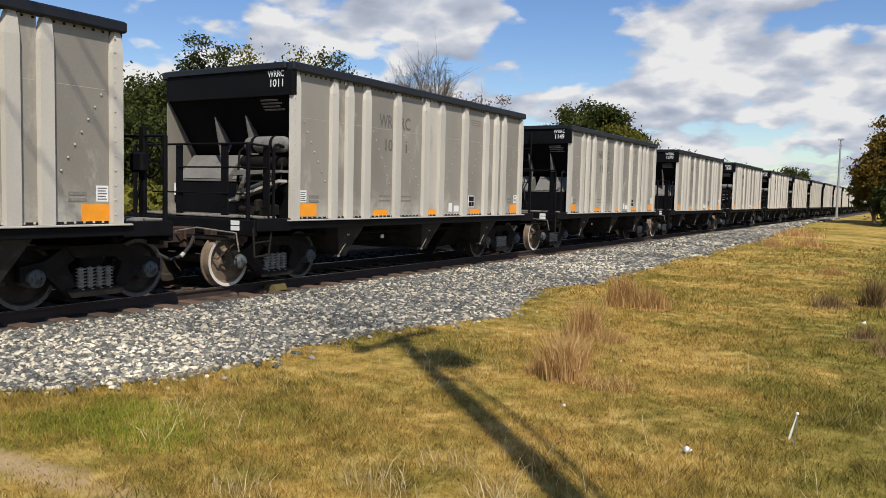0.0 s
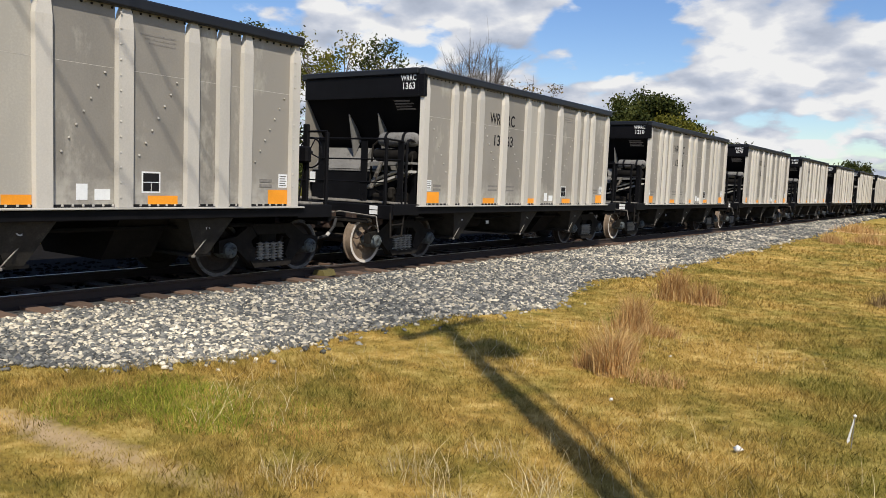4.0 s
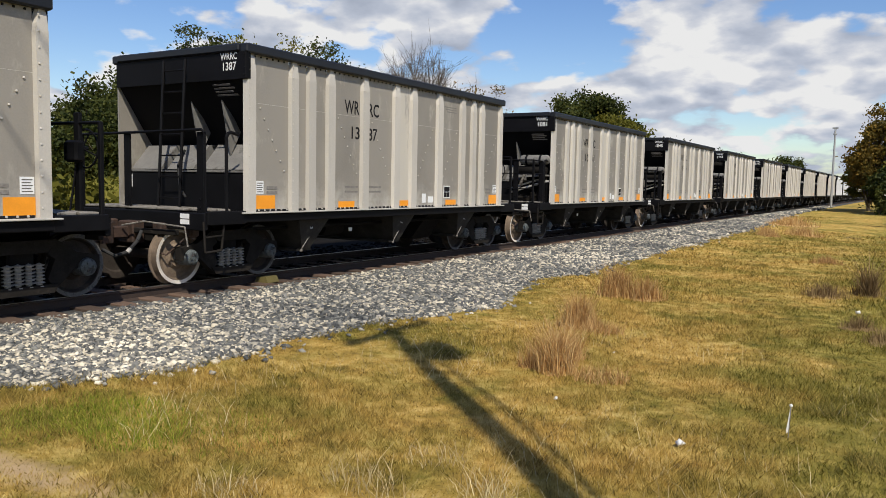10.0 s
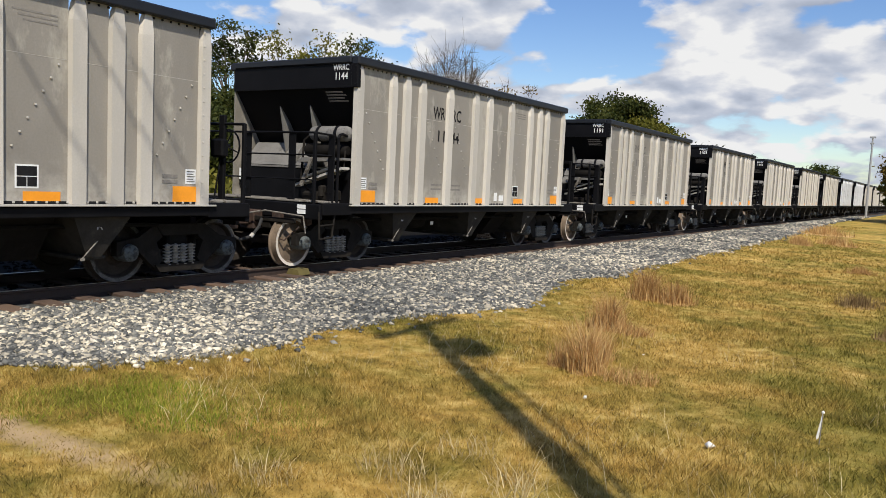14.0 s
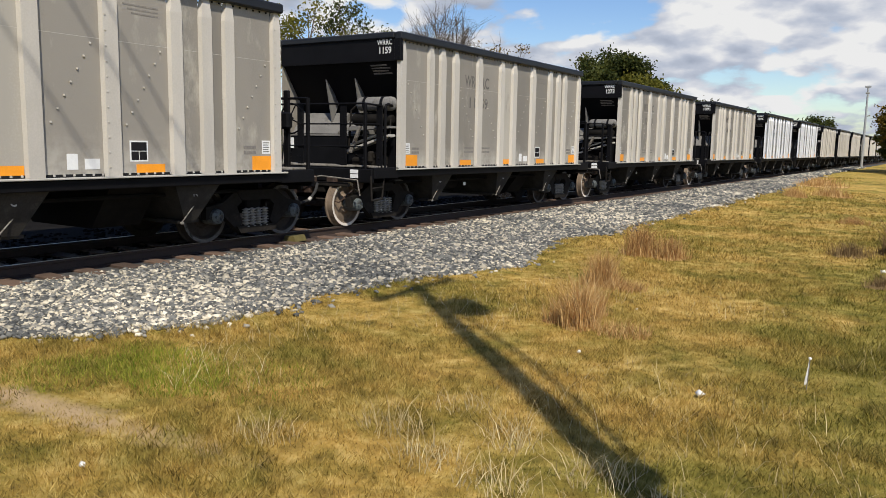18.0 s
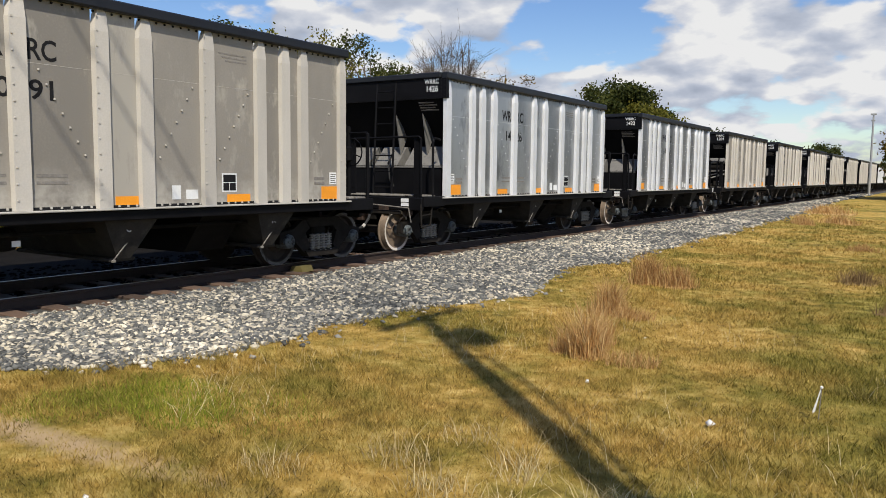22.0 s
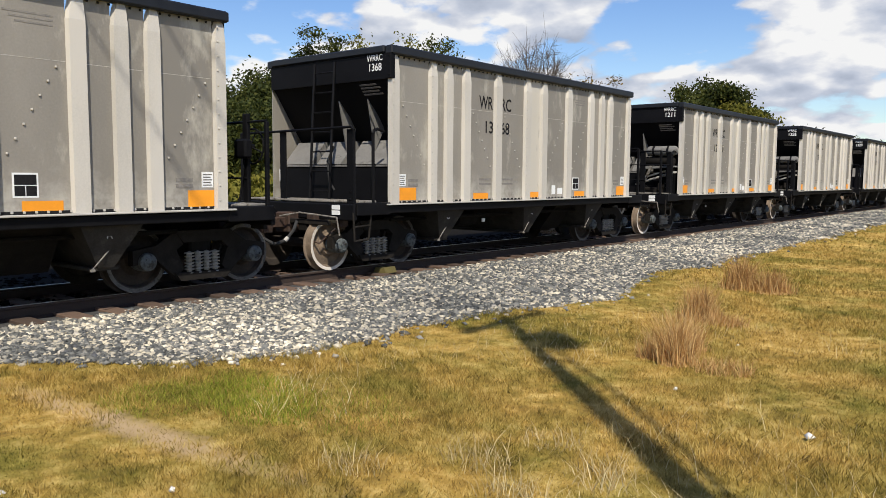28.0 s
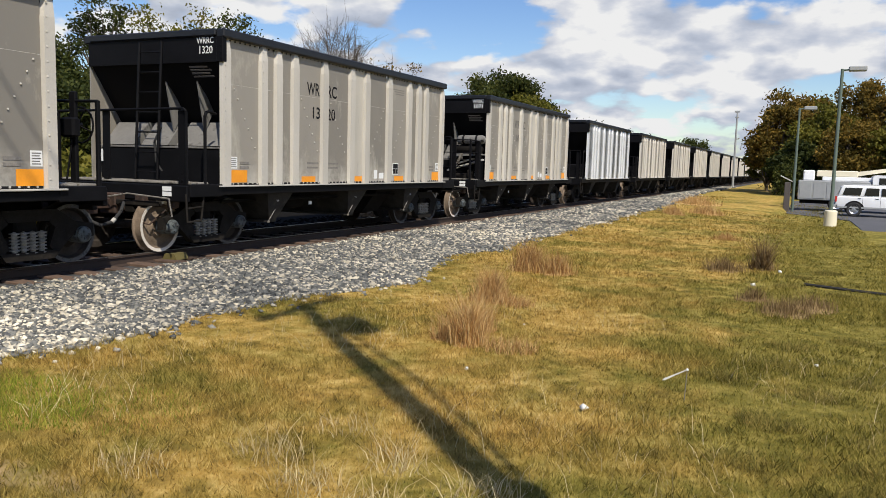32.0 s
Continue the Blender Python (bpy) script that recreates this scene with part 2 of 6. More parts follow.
M = {}
M["panel"] = mat("dusty_aluminium_sheet", (0.27, 0.248, 0.212), 0.55, 0.25, 0.14, 1.4, 40, 0.08, ((0.43, 0.40, 0.335), 1.5, 0.56), obj_var=0.5, streak=0.45, low_dust=((0.50, 0.47, 0.41), 1.1, 1.75))
M["panel_pale"] = mat("bleached_aluminium_sheet", (0.46, 0.43, 0.37), 0.55, 0.15, 0.16, 1.4, 40, 0.08, ((0.30, 0.28, 0.25), 2.6, 0.58), obj_var=0.5, streak=0.3)
M["post"] = mat("dusty_aluminium_post", (0.50, 0.47, 0.415), 0.55, 0.1, 0.12, 1.8, 50, 0.08, ((0.42, 0.39, 0.34), 3.0, 0.66), obj_var=0.25, streak=0.3)
M["panel_new"] = mat("bright_aluminium_sheet", (0.30, 0.305, 0.31), 0.36, 0.85, 0.45, 1.1, 30, 0.05, ((0.20, 0.205, 0.21), 1.3, 0.55), obj_var=0.45, streak=0.4, low_dust=((0.60, 0.60, 0.58), 1.1, 1.6))
M["post_new"] = mat("bright_aluminium_post", (0.70, 0.71, 0.72), 0.42, 0.35, 0.08, 1.8, 40, 0.06, obj_var=0.15)
M["black"] = mat("black_paint", (0.0055, 0.0055, 0.0065), 0.55, 0, 0.35, 3, 40, 0.06, ((0.012, 0.011, 0.010), 2.5, 0.66), spec=0.09)
M["grime"] = mat("grimy_black_steel", (0.011, 0.010, 0.009), 0.8, 0, 0.4, 5, 60, 0.25, ((0.026, 0.022, 0.018), 4, 0.62), spec=0.06)
M["rust"] = mat("rusty_steel", (0.046, 0.025, 0.016), 0.8, 0.1, 0.4, 9, 80, 0.3, ((0.022, 0.015, 0.012), 7, 0.50))
M["wheel"] = mat("wheel_steel", (0.040, 0.033, 0.028), 0.8, 0.0, 0.35, 6, 50, 0.2, ((0.075, 0.055, 0.04), 4, 0.58), spec=0.12)
# leading wheel and its rim: dust, with the sunlight put into the pale colour
M["wheel_lit"] = mat("sunlit_dusty_wheel", (0.165, 0.125, 0.09), 0.85, 0.0, 0.4, 5, 50, 0.15, ((0.13, 0.09, 0.06), 4, 0.62), spec=0.15)
M["rim_lit"] = mat("sunlit_dusty_rim", (0.60, 0.545, 0.47), 0.7, 0.0, 0.15, 6, 50, 0.1)
M["tread"] = mat("worn_bright_steel", (0.45, 0.43, 0.40), 0.3, 0.9, 0.1, 6, 50, 0.05)
M["dust"] = mat("pale_dusted_steel", (0.40, 0.385, 0.35), 0.75, 0.0, 0.15, 3, 40, 0.1, ((0.27, 0.25, 0.22), 3, 0.62))
M["orange"] = mat("orange_reflector_tape", (0.80, 0.30, 0.015), 0.45, 0, 0.10, 5, 60, 0.03, ((0.66, 0.42, 0.18), 7, 0.66), obj_var=0.2)
M["ink_faint"] = mat("nearly_gone_lettering", (0.20, 0.185, 0.165), 0.65, 0, 0.3, 14, 60, 0.0)
# ballast under the train, its shade put into the near-black colour
M["bed_shade"] = mat("shade_dark_ballast", (0.008, 0.007, 0.006), 0.95, 0, 0.5, 9, 30, 0.6, spec=0.05)
# ground behind the track, painted black in place of shade
M["ground_shade"] = mat("shade_dark_ground", (0.010, 0.009, 0.008), 0.95, 0, 0.5, 2, 20, 0.6, spec=0.05)
M["rod"] = mat("worn_grey_rod", (0.20, 0.185, 0.16), 0.7, 0.0, 0.3, 6, 50, 0.1, ((0.05, 0.04, 0.03), 9, 0.5))
M["dull"] = mat("dull_dusty_plate", (0.15, 0.145, 0.135), 0.8, 0.0, 0.3, 3, 40, 0.1, ((0.06, 0.055, 0.05), 3, 0.56))
M["cap"] = mat("blue_grey_bearing_steel", (0.085, 0.098, 0.10), 0.6, 0.0, 0.35, 12, 50, 0.1, ((0.03, 0.03, 0.03), 14, 0.5), spec=0.3)
M["cast"] = mat("dusty_cast_steel", (0.017, 0.015, 0.013), 0.85, 0.0, 0.4, 5, 50, 0.2, ((0.042, 0.034, 0.027), 4, 0.6), spec=0.08)
M["chute"] = mat("dusty_black_chute", (0.034, 0.031, 0.027), 0.85, 0.0, 0.4, 3, 50, 0.1, ((0.075, 0.066, 0.055), 3, 0.6), spec=0.1)
M["rim"] = mat("blue_black_rim_paint", (0.010, 0.011, 0.014), 0.42, 0.0, 0.3, 4, 40, 0.05, spec=0.35)
M["coil"] = mat("dusty_pale_coils", (0.26, 0.245, 0.215), 0.75, 0.0, 0.4, 9, 50, 0.1, ((0.05, 0.045, 0.04), 8, 0.55), spec=0.2)
# for the other axles' rims: dirt, with their shade in the dark colour
M["spring"] = mat("shaded_rim_steel", (0.11, 0.105, 0.095), 0.7, 0.0, 0.4, 9, 50, 0.1, ((0.02, 0.02, 0.018), 8, 0.5), spec=0.3)
M["white"] = mat("white_label", (0.72, 0.73, 0.72), 0.6, 0, 0.06, 20, 90, 0.0)
M["ink"] = mat("black_lettering", (0.014, 0.014, 0.015), 0.75, 0, 0.3, 20, 90, 0.0, spec=0.1)
M["ink_faded"] = mat("faded_lettering", (0.12, 0.11, 0.10), 0.65, 0, 0.3, 14, 60, 0.0)
M["white_ink"] = mat("white_lettering", (0.70, 0.70, 0.68), 0.6, 0, 0.08, 20, 90, 0.0)
M["rail"] = mat("rusty_rail", (0.032, 0.019, 0.013), 0.8, 0.0, 0.3, 8, 60, 0.2)
M["tie"] = mat("weathered_timber_tie", (0.088, 0.055, 0.037), 0.9, 0, 0.35, 5, 45, 0.4, ((0.15, 0.115, 0.085), 6, 0.64), obj_var=0.6)
M["asphalt"] = mat("asphalt", (0.085, 0.085, 0.09), 0.9, 0, 0.2, 0.6, 80, 0.3)
M["concrete"] = mat("pale_concrete", (0.50, 0.48, 0.43), 0.9, 0, 0.12, 2, 60, 0.2)
M["carpaint"] = mat("white_car_paint", (0.78, 0.79, 0.80), 0.25, 0, 0.03, 2, 30, 0.0)
M["glass_dark"] = mat("dark_car_glass", (0.012, 0.014, 0.016), 0.08, 0, 0.1, 2, 30, 0.0)
M["rubber"] = mat("tyre_rubber", (0.02, 0.02, 0.02), 0.85, 0, 0.2, 6, 60, 0.1)
M["chrome"] = mat("alloy_wheel", (0.55, 0.56, 0.57), 0.3, 0.9, 0.08, 5, 40, 0.0)
M["render"] = mat("weathered_grey_render", (0.30, 0.29, 0.265), 0.9, 0, 0.2, 1.5, 40, 0.1, ((0.22, 0.21, 0.19), 1.2, 0.56))
M["greypaint"] = mat("grey_truck_paint", (0.30, 0.31, 0.31), 0.5, 0, 0.1, 3, 40, 0.03)
M["pole_green"] = mat("dull_green_painted_steel", (0.10, 0.135, 0.11), 0.6, 0, 0.15, 2, 40, 0.05)
M["pole_wood"] = mat("weathered_pole_wood", (0.20, 0.16, 0.12), 0.9, 0, 0.2, 3, 50, 0.3, streak=0.2)
M["boom"] = mat("cream_fibreglass", (0.72, 0.66, 0.50), 0.5, 0, 0.05, 3, 40, 0.02)
M["cabinet"] = mat("brown_utility_cabinet", (0.07, 0.06, 0.055), 0.7, 0, 0.2, 3, 40, 0.05)
M["red"] = mat("red_lens", (0.45, 0.02, 0.015), 0.3, 0, 0.1, 5, 40, 0.0)
M["bark"] = mat("bark", (0.11, 0.09, 0.07), 0.9, 0, 0.3, 5, 40, 0.5)
M["litter"] = mat("pale_litter", (0.72, 0.71, 0.68), 0.8, 0, 0.08, 15, 60, 0.1)
M["yellow"] = mat("yellow_painted_steel", (0.10, 0.08, 0.022), 0.85, 0, 0.2, 8, 60, 0.1)


def island_mat(name, stops, rough=0.8, trans=0.0, spec=0.2, patch=0.9, patch_scale=0.35, own=0.75):
    """Colour picked piece by piece from a ramp, with a little noise inside each."""
    m = bpy.data.materials.new(name)
    m.use_nodes = True
    nt = m.node_tree
    N, L = nt.nodes.new, nt.links.new
    b = nt.nodes["Principled BSDF"]
    b.inputs["Roughness"].default_value = rough
    b.inputs["Specular IOR Level"].default_value = spec
    g = N("ShaderNodeNewGeometry")
    co = N("ShaderNodeTexCoord")
    nz = N("ShaderNodeTexNoise")
    nz.inputs["Scale"].default_value, nz.inputs["Detail"].default_value = 0.35, 4
    L(co.outputs["Object"], nz.inputs["Vector"])
    a = N("ShaderNodeMath")
    a.operation = "MULTIPLY_ADD"
    L(nz.outputs["Fac"], a.inputs[0])
    a.inputs[1].default_value = patch
    nz.inputs["Scale"].default_value = patch_scale
    s = N("ShaderNodeMath")
    s.operation = "MULTIPLY_ADD"
    L(g.outputs["Random Per Island"], s.inputs[0])
    s.inputs[1].default_value, s.inputs[2].default_value = own, 0.5 - patch / 2 - own / 2
    L(s.outputs[0], a.inputs[2])
    r = N("ShaderNodeValToRGB")
    els = r.color_ramp.elements
    els[0].position, els[0].color = stops[0][0], (*stops[0][1], 1)
    els[1].position, els[1].color = stops[-1][0], (*stops[-1][1], 1)
    for p, c in stops[1:-1]:
        els.new(p).color = (*c, 1)
    L(a.outputs[0], r.inputs[0])
    L(r.outputs[0], b.inputs["Base Color"])
    if trans:
        t = N("ShaderNodeBsdfTranslucent")
        L(r.outputs[0], t.inputs["Color"])
        mx = N("ShaderNodeMixShader")
        mx.inputs[0].default_value = trans
        L(b.outputs[0], mx.inputs[1]), L(t.outputs[0], mx.inputs[2])
        L(mx.outputs[0], nt.nodes["Material Output"].inputs[0])
    return m


M["stones"] = island_mat("ballast_stones", [(0.0, (0.032, 0.034, 0.034)), (0.40, (0.108, 0.110, 0.104)), (0.60, (0.198, 0.195, 0.175)), (0.76, (0.42, 0.375, 0.285)), (1.0, (0.76, 0.69, 0.54))], 0.85)
# under-train stones, shade painted into both ends of the ramp
M["stones_dark"] = island_mat("shaded_stones", [(0.0, (0.004, 0.0038, 0.0035)), (1.0, (0.012, 0.0095, 0.0075))], 0.95, spec=0.03)
M["blades_green"] = island_mat("lush_blades", [(0.0, (0.090, 0.150, 0.012)), (0.6, (0.240, 0.270, 0.027)), (1.0, (0.540, 0.435, 0.090))], 0.85, trans=0.3)
M["dry"] = island_mat("dry_grass", [(0.0, (0.22, 0.105, 0.035)), (0.5, (0.50, 0.30, 0.115)), (1.0, (0.80, 0.59, 0.28))], 0.85, trans=0.35)
M["straw"] = island_mat("bleached_straw", [(0.0, (0.34, 0.25, 0.11)), (0.5, (0.60, 0.48, 0.25)), (1.0, (0.86, 0.75, 0.48))], 0.85, trans=0.35)
M["weed"] = island_mat("withered_weed", [(0.0, (0.085, 0.055, 0.025)), (0.5, (0.22, 0.145, 0.065)), (1.0, (0.42, 0.30, 0.145))], 0.9, trans=0.25)
M["clump"] = island_mat("dull_olive_grass", [(0.0, (0.085, 0.080, 0.020)), (0.5, (0.200, 0.170, 0.040)), (1.0, (0.42, 0.32, 0.10))], 0.9, trans=0.3)
M["leaf"] = island_mat("leaves_green", [(0.0, (0.010, 0.018, 0.004)), (0.45, (0.036, 0.048, 0.009)), (0.75, (0.080, 0.085, 0.016)), (1.0, (0.15, 0.135, 0.03))], 0.7, trans=0.3, own=0.5)
M["leaf_gold"] = island_mat("leaves_turning", [(0.0, (0.035, 0.036, 0.008)), (0.4, (0.115, 0.085, 0.016)), (0.75, (0.235, 0.145, 0.024)), (1.0, (0.38, 0.225, 0.04))], 0.7, trans=0.35, own=0.5)
M["leaf_pale"] = island_mat("leaves_yellow_green", [(0.0, (0.04, 0.055, 0.008)), (0.5, (0.135, 0.13, 0.018)), (1.0, (0.27, 0.23, 0.04))], 0.7, trans=0.35, own=0.5)


def turf_mat(name, blade):
    """Turf that turns from olive green to straw in patches; one colour field for the soil and its blades."""
    m = bpy.data.materials.new(name)
    m.use_nodes = True
    nt = m.node_tree
    N, L = nt.nodes.new, nt.links.new
    b = nt.nodes["Principled BSDF"]
    b.inputs["Roughness"].default_value = 0.9
    b.inputs["Specular IOR Level"].default_value = 0.1
    co = N("ShaderNodeTexCoord")

    def mth(op, a, c, d=None):
        n = N("ShaderNodeMath")
        n.operation = op
        for i, v in enumerate((a, c, d)):
            if v is None:
                continue
            if isinstance(v, (int, float)):
                n.inputs[i].default_value = v
            else:
                L(v, n.inputs[i])
        return n.outputs[0]

    def nz(s, d=6, r=0.6, off=0.0):
        mp = N("ShaderNodeMapping")
        mp.inputs["Location"].default_value = (off, off * 0.7, 0)
        L(co.outputs["Object"], mp.inputs["Vector"])
        n = N("ShaderNodeTexNoise")
        n.inputs["Scale"].default_value, n.inputs["Detail"].default_value, n.inputs["Roughness"].default_value = s, d, r
        L(mp.outputs[0], n.inputs["Vector"])
        return n.outputs["Fac"]

    def ramp(stops, fac):
        r = N("ShaderNodeValToRGB")
        e = r.color_ramp.elements
        e[0].position, e[0].color = stops[0][0], (*stops[0][1], 1)
        e[1].position, e[1].color = stops[-1][0], (*stops[-1][1], 1)
        for p, c in stops[1:-1]:
            e.new(p).color = (*c, 1)
        L(fac, r.inputs[0])
        return r.outputs[0]

    def blend(fac, a, c):
        mx = N("ShaderNodeMixRGB")
        L(fac, mx.inputs[0]), L(a, mx.inputs[1])
        if isinstance(c, tuple):
            mx.inputs[2].default_value = (*c, 1)
        else:
            L(c, mx.inputs[2])
        return mx.outputs[0]
    # light and dark, piece by piece in the blades
    if blade:
        g = N("ShaderNodeNewGeometry")
        tone = mth("ADD", mth("MULTIPLY", g.outputs["Random Per Island"], 0.52), mth("MULTIPLY", nz(1.9, 4, 0.6, 7.0), 0.48))
    else:
        tone = mth("MULTIPLY_ADD", nz(11, 5, 0.75), 0.42, mth("MULTIPLY", nz(1.9, 4, 0.6, 7.0), 0.58))
    tone = mth("ADD", tone, mth("MULTIPLY", mth("SUBTRACT", nz(4.5, 4, 0.65, 31.0), 0.5), 1.0))
    green = ramp([(0.15, GREEN[0]), (0.5, GREEN[1]), (0.9, GREEN[2])], tone)
    straw = ramp([(0.15, STRAW[0]), (0.5, STRAW[1]), (0.9, STRAW[2])], tone)
    # patches: a broad drift, metre-wide patches, small clumps
    f = mth("ADD", mth("MULTIPLY", nz(0.16, 2, 0.5, 3.0), 0.8), mth("ADD", mth("MULTIPLY", nz(0.75, 4, 0.6, 11.0), 1.35), mth("MULTIPLY", nz(3.2, 4, 0.6, 19.0), 0.7)))
    # greener mown lawn towards the car park
    sp, lawn = N("ShaderNodeSeparateXYZ"), N("ShaderNodeMapRange")
    L(co.outputs["Object"], sp.inputs[0]), L(mth("ADD", sp.outputs[0], nz(0.9, 3, 0.6, 41.0)), lawn.inputs[0])
    lawn.inputs[1].default_value, lawn.inputs[2].default_value, lawn.inputs[4].default_value = -1.6, 1.2, 0.42
    f = mth("SUBTRACT", f, lawn.outputs[0])
    fac = N("ShaderNodeMapRange")
    L(f, fac.inputs[0])
    fac.inputs[1].default_value, fac.inputs[2].default_value = 1.17, 1.60
    col = blend(fac.outputs[0], green, straw)
    if not blade:
        # sandy soil along the worn strip
        mp = N("ShaderNodeMapping")
        mp.vector_type = "TEXTURE"
        mp.inputs["Location"].default_value, mp.inputs["Rotation"].default_value, mp.inputs["Scale"].default_value = (WORN[0], WORN[1], 0), (0, 0, radians(WORN[2])), (WORN[3], WORN[4], 1)
        L(co.outputs["Object"], mp.inputs["Vector"])
        ln = N("ShaderNodeVectorMath")
        ln.operation = "LENGTH"
        L(mp.outputs[0], ln.inputs[0])
        w = N("ShaderNodeMapRange")
        L(mth("ADD", ln.outputs["Value"], mth("MULTIPLY", mth("SUBTRACT", nz(4, 5, 0.7), 0.5), 2.4)), w.inputs[0])
        w.inputs[1].default_value, w.inputs[2].default_value, w.inputs[3].default_value, w.inputs[4].default_value = 0.2, 1.3, 0.9, 0.0
        col = blend(w.outputs[0], col, (0.50, 0.36, 0.205))
    L(col, b.inputs["Base Color"])
    if blade:
        t = N("ShaderNodeBsdfTranslucent")
        L(col, t.inputs["Color"])
        mx = N("ShaderNodeMixShader")
        mx.inputs[0].default_value = 0.4
        L(b.outputs[0], mx.inputs[1]), L(t.outputs[0], mx.inputs[2])
        L(mx.outputs[0], nt.nodes["Material Output"].inputs[0])
    else:
        bp = N("ShaderNodeBump")
        bp.inputs["Strength"].default_value, bp.inputs["Distance"].default_value = 0.9, 0.03
        L(nz(38, 4, 0.75), bp.inputs["Height"]), L(bp.outputs[0], b.inputs["Normal"])
    return m


GREEN = ((0.066, 0.062, 0.014), (0.204, 0.172, 0.032), (0.50, 0.40, 0.115))
STRAW = ((0.140, 0.092, 0.028), (0.450, 0.290, 0.070), (0.80, 0.60, 0.235))
WORN = (-5.05, 2.71, 4, 1.75, 0.17)     # middle, turn and half-lengths of the trodden strip
M["blades"] = turf_mat("grass_blades", True)
M["turf"] = turf_mat("dry_turf", False)
M["stone_piece"] = mat("ballast_stone", (0.15, 0.155, 0.165), 0.85, 0, 0.5, 12, 60, 0.2, tint=(0.45, 0.41, 0.34), obj_var=1.1)
M["gravelbed"] = mat("ballast_bed", (0.050, 0.049, 0.046), 0.95, 0, 0.6, 14, 30, 0.9)


# ---- mesh helpers ----
class Geo:
    """Collects boxes, tubes and prisms into one mesh."""

    def __init__(self):
        self.v, self.f = [], []

    def add(self, vs, fs):
        o = len(self.v)
        self.v += [tuple(p) for p in vs]
        self.f += [tuple(i + o for i in q) for q in fs]
        return self

    def box(self, lo, hi, c=0.0):
        (a, b, d), (e, g, h) = lo, hi
        c = min(c, (e - a) * 0.45, (g - b) * 0.45, (h - d) * 0.45)
        if c <= 0:
            return self.add([(a, b, d), (e, b, d), (e, g, d), (a, g, d), (a, b, h), (e, b, h), (e, g, h), (a, g, h)],
                            [(0, 3, 2, 1), (4, 5, 6, 7), (0, 1, 5, 4), (1, 2, 6, 5), (2, 3, 7, 6), (3, 0, 4, 7)])
        ring = lambda x0, y0, x1, y1, z: [(x0 + c, y0, z), (x1 - c, y0, z), (x1, y0 + c, z), (x1, y1 - c, z), (x1 - c, y1, z), (x0 + c, y1, z), (x0, y1 - c, z), (x0, y0 + c, z)]
        vs = ring(a + c, b + c, e - c, g - c, d) + ring(a, b, e, g, d + c) + ring(a, b, e, g, h - c) + ring(a + c, b + c, e - c, g - c, h)
        fs = [tuple(range(7, -1, -1)), tuple(range(24, 32))]
        for k in range(3):
            for i in range(8):
                j = (i + 1) % 8
                fs.append((k * 8 + i, k * 8 + j, k * 8 + 8 + j, k * 8 + 8 + i))
        return self.add(vs, fs)

    def tube(self, p, q, r, n=8, r2=None):
        p, q = Vector(p), Vector(q)
        d = (q - p).normalized()
        u = d.orthogonal().normalized()
        w = d.cross(u)
        r2 = r if r2 is None else r2
        vs = [p + (u * math.cos(6.28318 * i / n) + w * math.sin(6.28318 * i / n)) * r for i in range(n)]
        vs += [q + (u * math.cos(6.28318 * i / n) + w * math.sin(6.28318 * i / n)) * r2 for i in range(n)]
        fs = [(i, (i + 1) % n, n + (i + 1) % n, n + i) for i in range(n)] + [tuple(range(n - 1, -1, -1)), tuple(range(n, 2 * n))]
        return self.add(vs, fs)

    def path(self, pts, r, n=6):
        for p, q in zip(pts, pts[1:]):
            self.tube(p, q, r, n)
        return self

    def prism(self, poly, axis, lo, hi):
        """A flat outline (list of 2D points) pushed along an axis."""
        k = len(poly)
        def put(p, h):
            return {"x": (h, p[0], p[1]), "y": (p[0], h, p[1]), "z": (p[0], p[1], h)}[axis]
        vs = [put(p, lo) for p in poly] + [put(p, hi) for p in poly]
        fs = [(i, (i + 1) % k, k + (i + 1) % k, k + i) for i in range(k)] + [tuple(range(k - 1, -1, -1)), tuple(range(k, 2 * k))]
        return self.add(vs, fs)

    def lathe(self, prof, n=24, axis="x"):
        """Turns (radius, height) pairs round an axis through the origin."""
        vs, fs = [], []
        for r, h in prof:
            for i in range(n):
                a = 6.28318 * i / n
                c, s = r * math.cos(a), r * math.sin(a)
                vs.append({"x": (h, c, s), "y": (c, h, s), "z": (c, s, h)}[axis])
        for k in range(len(prof) - 1):
            for i in range(n):
                j = (i + 1) % n
                fs.append((k * n + i, k * n + j, k * n + n + j, k * n + n + i))
        return self.add(vs, fs)

    def mesh(self, name, material, smooth=False):
        me = bpy.data.meshes.new(name)
        me.from_pydata(self.v, [], self.f)
        bm = bmesh.new()
        bm.from_mesh(me)
        bmesh.ops.recalc_face_normals(bm, faces=bm.faces)
        bm.to_mesh(me)
        bm.free()
        me.materials.append(material)
        if smooth:
            me.shade_smooth()
            me.set_sharp_from_angle(angle=radians(40))
        return me


def part(name, geo, material, parent, label="", at=None, smooth=False):
    me = geo.mesh(name, material, smooth) if isinstance(geo, Geo) else geo
    ob = new(name, me)
    ob.parent = parent
    if at is not None:
        ob.matrix_basis = at
    return tagged(ob, label)


def solid(name, geo, material, label="", category="", group="", kind="", smooth=False):
    return tagged(new(name, geo.mesh(name, material, smooth) if isinstance(geo, Geo) else geo), label, category, group, kind)


